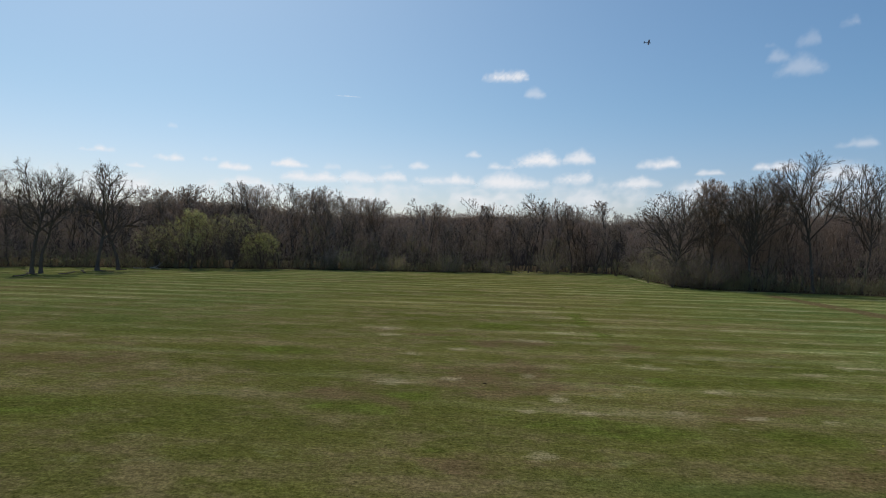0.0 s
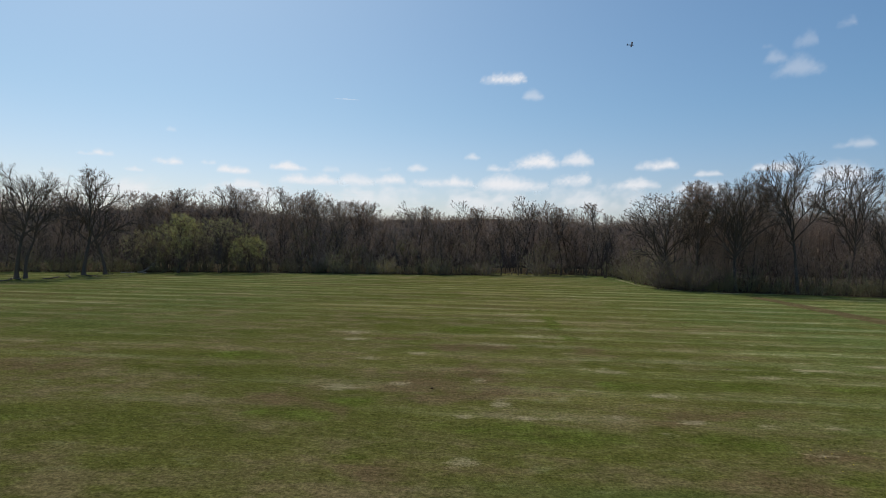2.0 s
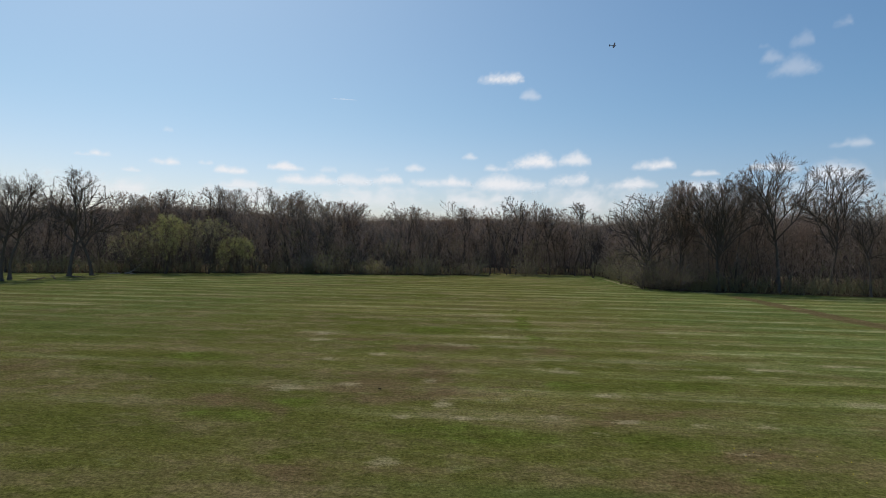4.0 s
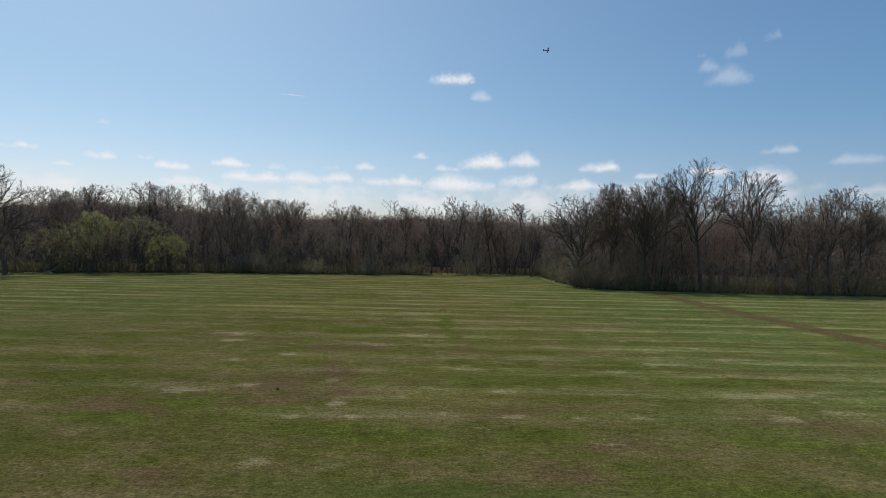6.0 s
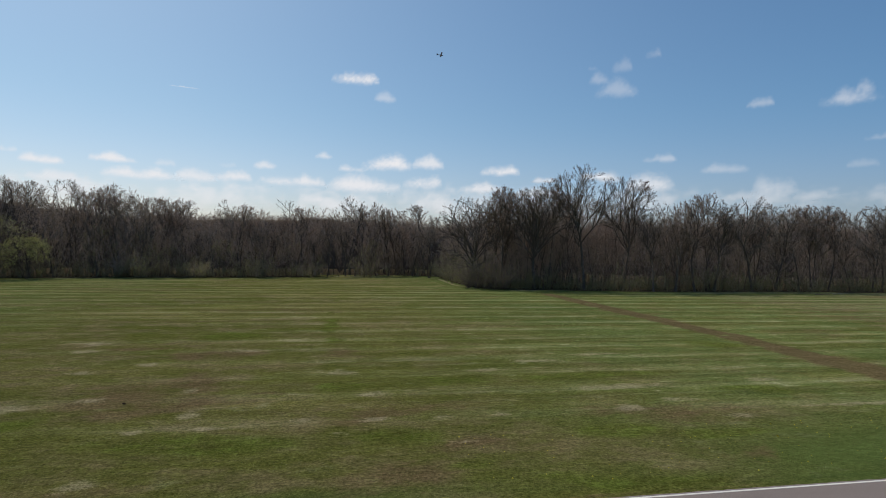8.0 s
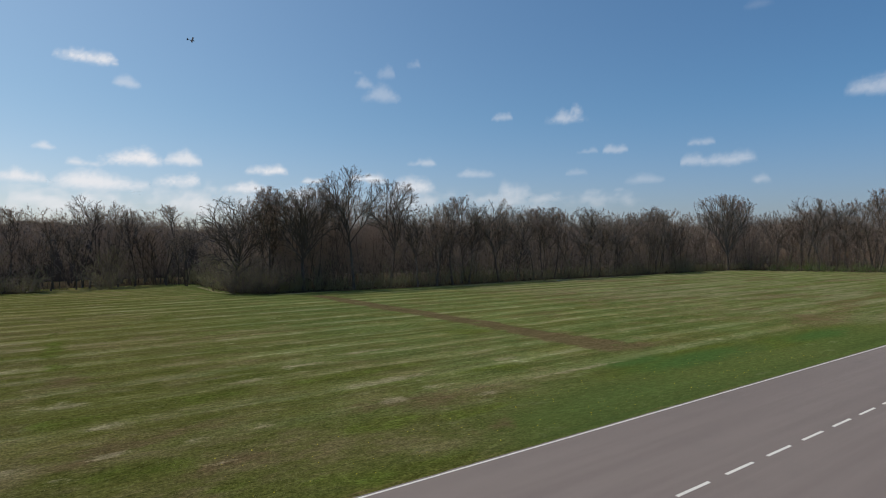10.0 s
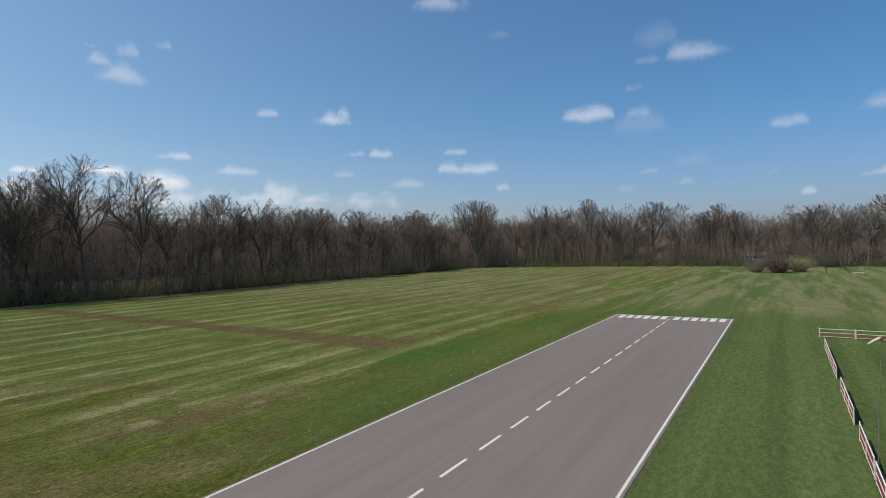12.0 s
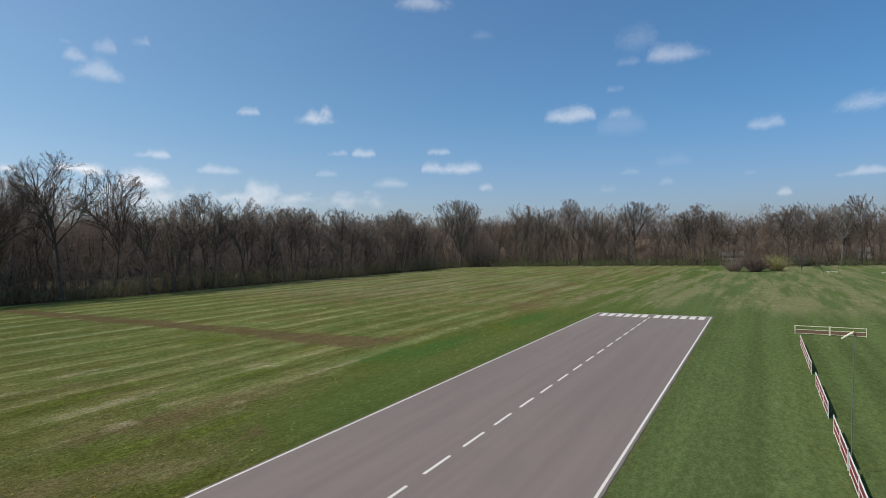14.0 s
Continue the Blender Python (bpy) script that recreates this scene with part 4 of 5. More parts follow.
def build_lone_trees():
    # the open corner of the field with its old trees
    old = dict(girth=0.0185, limbs=13, gnarl=0.23, twigs=4, dense=0.72, lift=0.035, fine=0.020, stout=1.15)
    lone_tree(-104.7, 116.8, "tall dark bare tree with a spreading crown beside fallen branches", mats=OAK, seed=1, h=26.4, spread=9.5, base=0.26, fork_at=0.30, angles=(70, 24), **old)
    lone_tree(-103.4, 117.9, "dark bare tree leaning beside its twin trunk", mats=OAK, seed=2, h=23.5, spread=8, base=0.34, fork_at=0.40, angles=(58, 22), lean=0.03, **old)
    lone_tree(-101.4, 133.4, "tall bare tree with crooked limbs at the field corner", mats=OAK, seed=3, h=28.3, spread=10.5, base=0.26, fork_at=0.28, angles=(54, 20), **old)
    lone_tree(-99.4, 138.9, "bare tree with a broad crooked crown at the field corner", mats=OAK, seed=4, h=26.5, spread=9.5, base=0.24, fork_at=0.26, angles=(56, 22), **old)
    lone_tree(-117.0, 118.0, "tall bare tree with thin upper branches", seed=5, h=27, spread=8, base=0.35, fork_at=0.38, **old)
    # along the back of the field
    slim = dict(stout=1.3, girth=0.0105, limbs=11, gnarl=0.18, dense=0.74, twigs=4, fine=0.028)
    for x, y, h, r, k in ((-103.8, 161.3, 24, 6, 9), (-95.7, 169.7, 26.7, 6, 10), (-84.3, 175.7, 28.4, 6.5, 11), (-79.4, 181.3, 27.8, 6, 12), (-72.9, 186.1, 29.1, 7, 13), (-55.6, 181.5, 27.6, 6.0, 14),
                          (-50, 193.5, 24.9, 5.5, 15), (-40.1, 193.8, 24.9, 5.0, 16), (-28, 203, 25.9, 4.2, 17), (-18.5, 204, 25.7, 4.2, 18), (-7.5, 202.7, 26.7, 6.0, 19), (37.1, 192.4, 25.3, 6.0, 19),
                          (-64, 187, 26.5, 6.0, 7)):
        lone_tree(x, y, "tall bare tree rising above the woods", mats=GREY if k % 3 == 0 else BARE, seed=k + 600, h=h, spread=r, base=0.5, fork_at=0.52, angles=(46, 16), belly=0.55, **slim)
    lone_tree(15.1, 199.3, "bare tree with an open crooked crown above the woods", mats=OAK, seed=620, h=29.2, spread=5.4, base=0.42, fork_at=0.46, angles=(48, 18), **dict(slim, gnarl=0.26, girth=0.0125))
    lone_tree(20.9, 198.8, "bare tree with crooked forked limbs above the woods", mats=OAK, seed=621, h=28.4, spread=5.2, base=0.46, fork_at=0.50, angles=(48, 16), **dict(slim, gnarl=0.26, girth=0.0125))
    lone_tree(41.6, 182.0, "small many-stemmed bare tree beside the path gap", seed=622, h=17, spread=5, base=0.25, fork_at=0.25, stems=3, limbs=15, angles=(40, 16))
    # the projecting corner
    oak = dict(girth=0.020, limbs=28, gnarl=0.19, lift=0.0, twigs=3, dense=0.76, fine=0.021, stout=1.15)
    lone_tree(45.6, 139.5, "broad old bare oak with a domed crown", mats=OAK, seed=631, h=24.0, spread=11.2, base=0.14, fork_at=0.2, top=0.46, angles=(84, 6), belly=0.6, **oak)
    lone_tree(60.0, 130.4, "large bare oak with a dense rounded crown", mats=OAK, seed=632, h=25.6, spread=9.6, base=0.28, fork_at=0.3, top=0.48, angles=(62, 4), belly=0.6, **dict(oak, gnarl=0.15, lift=0.01))
    lone_tree(65.3, 134.5, "slim bare tree beside a large oak", seed=633, h=28.4, spread=3.6, base=0.5, fork_at=0.52, angles=(34, 12), **dict(slim, gnarl=0.10))
    lone_tree(72.2, 128.0, "very tall bare cottonwood with an open forked crown", mats=OAK, seed=634, h=31.0, spread=9.2, base=0.36, fork_at=0.36, top=0.6, limbs=15, angles=(52, 8), gnarl=0.14, lift=0.03, girth=0.0145, lean=0.04, belly=0.62, dense=0.74, twigs=4, stout=1.15)
    lone_tree(83.6, 129.6, "tall bare tree with rounded twiggy crown", mats=OAK, seed=635, h=29.4, spread=9.2, base=0.3, fork_at=0.32, top=0.55, angles=(54, 8), belly=0.58, limbs=16, gnarl=0.15, lift=0.03, dense=0.74, twigs=4, girth=0.0145, stout=1.1)
    edge = dict(girth=0.0135, limbs=13, gnarl=0.26, lift=0.04, twigs=4, dense=0.72, stout=1.35)
    for x, y, h, r, k in ((88.6, 123.5, 22.6, 5.0, 30), (95.0, 124.2, 23.8, 3.6, 31), (101, 125, 23.8, 5.0, 32), (107, 125.5, 24.6, 6.4, 33), (118.5, 126, 25.2, 7.4, 34), (127, 128, 24.4, 7, 35),
                          (139, 128.5, 22, 6, 27), (159.5, 126.4, 24.4, 6.5, 36), (174, 127, 22.5, 6, 28), (190, 130, 24.7, 7.6, 37), (206, 130, 23, 6.5, 29)):
        lone_tree(x, y, "mature bare tree with twisting limbs at the woods' edge", mats=(OAK, GREY, BARE)[k % 3], seed=k + 600, h=h, spread=r, base=0.3, fork_at=0.34, angles=(60, 18), **edge)
    # the far end of the field
    wide = dict(stout=1.25, girth=0.0145, limbs=16, fine=0.033, twigs=4, dense=0.74)
    lone_tree(237.6, 121, "huge vase-shaped bare tree with many rising limbs", mats=GREY, seed=640, h=31.3, spread=12.8, base=0.18, fork_at=0.20, top=0.34, angles=(48, 5), gnarl=0.07, lift=0.015, belly=0.8, **dict(wide, limbs=22, dense=0.62, girth=0.020))
    lone_tree(256, 99, "tall bare tree with a rounded pale crown", mats=GREY, seed=641, h=30, spread=9.0, base=0.3, fork_at=0.32, angles=(58, 16), **wide)
    lone_tree(256, 86.2, "bare tree with a round crown at the far woods", seed=646, h=25.5, spread=6.5, base=0.34, fork_at=0.36, angles=(58, 18), **wide)
    lone_tree(254, 46.2, "tall bare oak with a wide fan crown", mats=OAK, seed=642, h=26.8, spread=9.8, base=0.30, fork_at=0.3, top=0.58, angles=(66, 8), gnarl=0.15, belly=0.6, **wide)
    lone_tree(251.7, 25.8, "bare tree with a dark domed crown", mats=OAK, seed=647, h=21.3, spread=6.5, base=0.26, fork_at=0.28, angles=(66, 20), **wide)
    lone_tree(256, 17.0, "bare tree with thin rising twigs", seed=648, h=21.5, spread=6.0, base=0.3, fork_at=0.3, angles=(54, 18), **wide)
    lone_tree(232, -7.9, "bare tree with a wide crown behind garden bushes", mats=OAK, seed=643, h=19.3, spread=7.8, base=0.26, fork_at=0.26, angles=(66, 20), gnarl=0.16, **wide)
    lone_tree(249, -24.4, "tall pale-barked bare sycamore", seed=644, h=20.8, spread=6.4, base=0.35, fork_at=0.36, angles=(58, 18), gnarl=0.2, mats={"trunk": M_PALE, "branchwork": M_PALE, "crown": M_TWIG}, name="pale_tree", **wide)
    # first green
    for x, y, h, r, k, full, label in ((-87, 152.5, 17, 8.0, 50, 3, "spreading willow in pale green spring leaf"), (-77, 158, 16.5, 10.0, 51, 1, "wide willow with a thin veil of young olive leaves"),
                                       (-69.0, 160.5, 11, 5.8, 52, 4, "small round willow in pale green spring leaf"), (-96, 151, 12, 6.0, 53, 1, "half-bare willow with a few green leaves")):
        lone_tree(x, y, label, seed=k, h=h, spread=r, base=0.04, fork_at=0.08, top=0.6, stems=3, limbs=24, angles=(60, 20), girth=0.012, gnarl=0.16,
                  leaves=full, leaf=0.145, twigs=3, dense=0.62, belly=0.45, name="willow")
    for x, y, h, r, k in ((-57, 171, 15, 4.5, 55), (-46, 175, 13, 4.0, 56), (-38, 174, 9, 3.5, 57), (-24, 177, 11, 4.0, 58), (22, 187, 12, 4.0, 59), (43, 151, 9, 3.2, 54)):
        lone_tree(x, y, "young tree with a thin haze of olive buds", seed=k, h=h, spread=r, base=0.1, fork_at=0.15, stems=2, limbs=12, girth=0.010, leaves=1, leaf=0.15, twigs=3, dense=0.75,
                  name="budding_tree", mats=dict(BARE, foliage=M_HAZE))


def build_bushes():
    def shrub(x, y, label, h, spread, seed, mats=None, stems=28, twigs=12, leaves=0, name="shrub", leaf=0.12):
        plant(name, bush(seed, h, spread, stems, twigs, leaves, leaf), dict(BARE, **(mats or {})), label, "shrub", stand(x, y))

    shrub(-44, 170.5, "shrub in pale green leaf at the woods' edge", 7.5, 3.5, 60, leaves=3)
    shrub(-30, 172.5, "low shrub with thin green leaves", 5.5, 4, 61, leaves=2)
    shrub(-13, 176, "shrub with thin green leaves", 7, 4, 62, leaves=2)
    shrub(2, 180, "grey twiggy shrub at the woods' edge", 6, 4, 63, leaves=1)
    shrub(20, 184, "tall shrub in early green leaf", 10, 4.5, 64, leaves=2)
    shrub(-50.5, 172, "small tree in white spring blossom", 7, 2.6, 65, {"foliage": M_BLOSSOM}, leaves=1)
    shrub(46.5, 134.5, "rounded grey thicket at the corner of the woods", 8.5, 7, 66, {"stem_clump": M_OAKBARK, "crown": M_OAK, "foliage": M_HAZE}, stems=70, twigs=16, leaves=1)
    shrub(50.5, 130.5, "dark tangled thicket at the corner of the woods", 6.5, 6, 67, {"stem_clump": M_OAKBARK, "crown": M_OAK, "foliage": M_HAZE}, stems=60, twigs=16, leaves=1)
    shrub(46.5, 141, "greenish thicket beside the path gap", 8, 4, 68, leaves=2)
    shrub(201, 7.0, "rounded grey-brown garden bush on the lawn", 4.0, 3.0, 70, stems=60, twigs=16)
    shrub(199, 1.5, "rounded reddish bare bush on the lawn", 4.8, 3.3, 71, {"stem_clump": M_REDTWIG, "crown": M_REDTWIG}, stems=90, twigs=20)
    shrub(204, -3.9, "bright yellow-green bush in spring flower", 4.8, 3.0, 72, {"foliage": M_YELLOW}, stems=50, twigs=16, leaves=2, leaf=0.15)
    lone_tree(193, -9.8, "small dark-stemmed ornamental tree on the lawn", mats=OAK, seed=79, h=4.6, spread=2.6, base=0.25, fork_at=0.26, limbs=10, girth=0.022, twigs=4, twig=0.4, fine=0.02, name="ornamental_tree")
    for k, (x, y, h) in enumerate(((221, -10.6, 6), (175.5, -13.3, 4.4), (214, -20, 5.5))):
        lone_tree(x, y, "young bare ornamental tree on the lawn", seed=80 + k, h=h, spread=1.7, base=0.25, fork_at=0.3, limbs=7, girth=0.011, twigs=2, twig=0.35, dense=0.7, name="sapling")
    rng = random.Random(77)
    low = plant("green_bush", bush(90, 2.6, 4.0, 12, 8, 2, 0.2), dict(BARE, foliage=M_LEAF), "low bush in fresh green leaf along the woods' edge", "shrub", stand(241, 60), "green bushes at the far edge")
    for x, y, nx, ny in polyline_points(EDGE_FAR[1:], 4.2, rng)[1:36]:
        copy_scaled(low, x - nx * 3.2 + rng.uniform(-1, 1), y - ny * 3.2, rng.uniform(0.5, 1.15), rng.uniform(0, 6.28))


# ---- small things on the field ----
def build_fence():
    def panel(post, rail, net, label, group, name, w, high, nets):
        root = tagged(new(name), label, "fence", group)
        for x in (0.03, 2.41):
            part("post", box_bm(x - w, x + w, -w, w, -0.2, 0.90, 0.006), post, root)
        for z, r in ((0.10, high * 0.7), (0.46, high * 0.85), (0.82, high)):
            part("rail", box_bm(0.03 + w, 2.41 - w, -0.02, 0.02, z - r, z + r, 0.005), rail, root)
        for z in nets:
            part("netting", box_bm(0.03 + w, 2.41 - w, -0.006, 0.006, z + high + 0.002, z + 0.358 - high), net, root, "plastic netting between the rails")
        return root

    red = panel(M_WHITE, M_WHITE, M_RED, "low white rail fence panel backed with red netting", "red and white safety fence", "fence_panel", 0.024, 0.028, (0.10, 0.46))
    first = True
    for start, count in ((34.7, 2), (40.05, 2), (47.4, 3), (58.2, 5)):
        for k in range(count):
            m = pose(start + 2.44 * k, -2.88, 0, 0, 0, 0)
            if first:
                red.matrix_basis, first = m, False
            else:
                copy_thing(red, m)
    cream = panel(M_CREAM, M_CREAM, M_RUST, "low cream wooden rail fence panel", "cream rail fence", "rail_fence_panel", 0.028, 0.027, (0.10,))
    cream.matrix_basis = pose(76.9, -2.75, 0, 0, 0, -92)
    cream.scale = (1.16, 1, 1)
    copy_thing(cream, pose(76.8, -5.58, 0, 0, 0, -92))


def round_bm(pts, radii, sides=8, cap=True):
    shape = Shape()
    shape.tube([Vector(p) for p in pts], radii, sides)
    bm = bmesh.new()
    vs = [bm.verts.new(v) for v in shape.v]
    for f in shape.f:
        bm.faces.new([vs[i] for i in f])
    if cap:
        bm.faces.new(vs[:sides][::-1])
        bm.faces.new(vs[-sides:])
    return bm


def build_windsock():
    root = tagged(new("windsock"), "thin grey windsock pole with a drooping pale cloth sock", "windsock")
    top = Vector((-0.02, -0.22, 5.52))
    part("pole", round_bm([(0, 0, -0.3), (0.0, -0.09, 2.7), tuple(top)], [0.021, 0.018, 0.013]), M_STEEL, root)
    part("swivel", round_bm([top + Vector((0, 0, -0.05)), top + Vector((0, 0, 0.10))], [0.03, 0.03]), M_STEEL, root)
    part("hoop", round_bm([top + Vector((0.0, 0.0, 0.09)), top + Vector((0.0, 0.05, 0.05))], [0.066, 0.062], 12, False), M_ORANGE, root, "faded orange hoop")
    line = [top + Vector(v) for v in ((0.0, 0.05, 0.05), (0.03, 0.16, -0.02), (0.06, 0.28, -0.11), (0.10, 0.42, -0.22))]
    part("sock", round_bm(line, [0.062, 0.052, 0.042, 0.032], 12, False), M_SOCK, root, "pale yellow-white cloth")
    root.matrix_basis = pose(39.86, -2.95, 0)


def build_plane():
    root = tagged(new("model_airplane"), "dark high-wing model airplane flying over the field", "model airplane")
    bm = bmesh.new()
    rings = [(-0.85, 0.03, 0.04), (-0.3, 0.07, 0.08), (0.15, 0.10, 0.13), (0.45, 0.09, 0.10), (0.58, 0.05, 0.06)]
    loops = []
    for x, w, h in rings:
        loops.append([bm.verts.new((x, w * math.cos(a), h * math.sin(a))) for a in [2 * math.pi * k / 10 for k in range(10)]])
    for a, b in zip(loops[:-1], loops[1:]):
        for k in range(10):
            bm.faces.new((a[k], a[(k + 1) % 10], b[(k + 1) % 10], b[k]))
    bm.faces.new(loops[0])
    bm.faces.new(loops[-1][::-1])
    part("fuselage", bm, M_GREY, root)
    part("wing", box_bm(0.02, 0.36, -1.0, 1.0, 0.13, 0.17, 0.015), M_GREY, root)
    part("tailplane", box_bm(-0.86, -0.66, -0.36, 0.36, 0.02, 0.04, 0.006), M_GREY, root)
    part("fin", box_bm(-0.88, -0.66, -0.012, 0.012, 0.03, 0.30, 0.005), M_GREY, root)
    part("propeller", box_bm(0.585, 0.60, -0.02, 0.02, -0.16, 0.16, 0.004), M_GREY, root)
    for y in (-0.2, 0.2):
        wheel = part("wheel", round_bm([(0.25, y - 0.02, -0.28), (0.25, y + 0.02, -0.28)], [0.055, 0.055], 10), M_GREY, root)
        part("strut", round_bm([(0.22, y * 0.3, -0.1), (0.25, y, -0.28)], [0.012, 0.012], 6), M_STEEL, root)
    root.matrix_basis = Matrix.Translation((4.3 + 0.219 * 136, 0.2 + 0.917 * 136, 9.1 + 0.337 * 136)) @ pose(0, 0, 0, 52, 8, -14)


def build_fallen_wood():
    rng = random.Random(31)
    lying = "dark fallen limb lying in the grass"
    stick = "broken stick dropped in the grass under the trees"
    bare = "bleached fallen limb without bark beside the brush"
    for ax, ay, bx, by, rise, r, mat, label in ((-99, 106, -101.5, 113.6, 0.3, 0.17, M_BARK, lying), (-104.8, 115.6, -93.7, 110.8, 0.4, 0.18, M_BARK, "long dark fallen limb at the foot of the twin trees"),
                                                (-97.3, 115.9, -97.2, 123.9, 0.3, 0.15, M_BARK, lying), (-95.7, 122, -101, 130.4, 0.4, 0.17, M_BARK, lying),
                                                (-100.2, 132.6, -92.2, 126.8, 0.3, 0.17, M_BARK, "dark fallen limb beside a field corner tree"), (-100.4, 140.5, -95, 134.2, 0.3, 0.15, M_BARK, lying),
                                                (-101, 147.5, -96, 143.5, 0.3, 0.16, M_PALE, bare), (-97, 150.5, -90.5, 146, 0.4, 0.17, M_PALE, bare),
                                                (-97.5, 149.6, -93.2, 151.6, 3.6, 0.19, M_PALE, "pale broken limb with one end raised"),
                                                (128, 116.2, 133, 117.6, 0.2, 0.09, M_BARK, stick), (136, 119.2, 139.5, 118.3, 0.2, 0.08, M_PALE, "pale broken stick dropped in the grass"),
                                                (164, 121.2, 169, 122.3, 0.25, 0.10, M_BARK, stick), (178, 124.2, 183, 123.4, 0.25, 0.10, M_BARK, stick), (196, 124.6, 201, 126, 0.2, 0.10, M_BARK, stick)):
        root = tagged(new("fallen_branch"), label, "fallen branch")
        stem, side = Shape(), Shape()
        reach = Vector((bx - ax, by - ay, 0))
        pts = bough(rng, Vector((0, 0, r * 0.6)), reach + Vector((0, 0, 0.01)), reach.length, 9, 0.16, 0)
        for i, p in enumerate(pts):
            p.z = r * 0.6 + (rise * (i / 9) ** 2 if rise > 1 else rise * abs(math.sin(i * 1.9 + ax)) * i / 9)
        stem.tube(pts, [r * (1 - 0.085 * i) for i in range(10)], 7)
        for _ in range(9):
            p, d = along(pts, rng.uniform(0.25, 0.98))
            o = fork(rng, d, 25, 60)
            o.z = abs(o.z) * 0.6
            run = bough(rng, p, o, rng.uniform(3.5, 9.0) * r, 3, 0.25, 0)
            side.tube(run, [r * 0.34, r * 0.24, r * 0.15, r * 0.05], 4)
        part("stem", mesh_of("stem", stem.v, stem.f, mat), None, root)
        part("side_branch", mesh_of("side_branch", side.v, side.f, mat), None, root)
        root.matrix_basis = stand(ax, ay)


def build_buildings():
    def house(x, y, length, depth, h, turn, label):
        root = tagged(new("house"), label, "house")
        bm = bmesh.new()
        a, b = length / 2, depth / 2
        pts = [(-a, -b, 0), (a, -b, 0), (a, b, 0), (-a, b, 0), (-a, -b, h), (a, -b, h), (a, b, h), (-a, b, h), (-a, 0, h + depth * 0.3), (a, 0, h + depth * 0.3)]
        v = [bm.verts.new(p) for p in pts]
        for f in ((0, 1, 5, 4), (2, 3, 7, 6), (1, 2, 6, 9, 5), (3, 0, 4, 8, 7)):
            bm.faces.new([v[i] for i in f])
        part("wall", bm, M_SIDING, root)
        for side in (-1, 1):
            bm = bmesh.new()
            q = [(-a - 0.4, side * (b + 0.4), h - 0.2), (a + 0.4, side * (b + 0.4), h - 0.2), (a + 0.4, 0, h + depth * 0.3 + 0.08), (-a - 0.4, 0, h + depth * 0.3 + 0.08)]
            lo = [bm.verts.new(p) for p in q]
            hi = [bm.verts.new((p[0], p[1], p[2] + 0.15)) for p in q]
            bm.faces.new(lo)
            bm.faces.new(hi[::-1])
            for k in range(4):
                bm.faces.new((lo[k], lo[(k + 1) % 4], hi[(k + 1) % 4], hi[k]))
            part("roof", bm, M_ROOF, root)
        for k in range(int(length // 3)):
            xw = -a + 1.5 + 3 * k
            w = part("window", box_bm(xw - 0.55, xw + 0.55, -b - 0.06, -b - 0.01, 1.0, 2.2, 0.01), M_WHITE, root)
            part("pane", box_bm(xw - 0.45, xw + 0.45, -b - 0.075, -b - 0.062, 1.1, 2.1), M_GLASS, w)
        root.matrix_basis = pose(x, y, 0, 0, 0, turn)

    house(312, -39, 5, 6, 3.0, -97, "pale-sided house glimpsed through the bare trees")
    house(312, 11.5, 10, 6, 2.2, -88, "long low pale building glimpsed through the trees")
    for x, y, length in ((192, -16.5, 2.6), (188, -27.5, 2.6)):
        root = tagged(new("bench"), "low white plank bench on the far lawn", "bench")
        part("seat", box_bm(-0.18, 0.18, -length / 2, length / 2, 0.40, 0.46, 0.01), M_WHITE, root)
        for y2 in (-length / 2 + 0.4, length / 2 - 0.4):
            part("leg", box_bm(-0.14, 0.14, y2 - 0.05, y2 + 0.05, -0.05, 0.399), M_WHITE, root)
        root.matrix_basis = pose(x, y, 0)


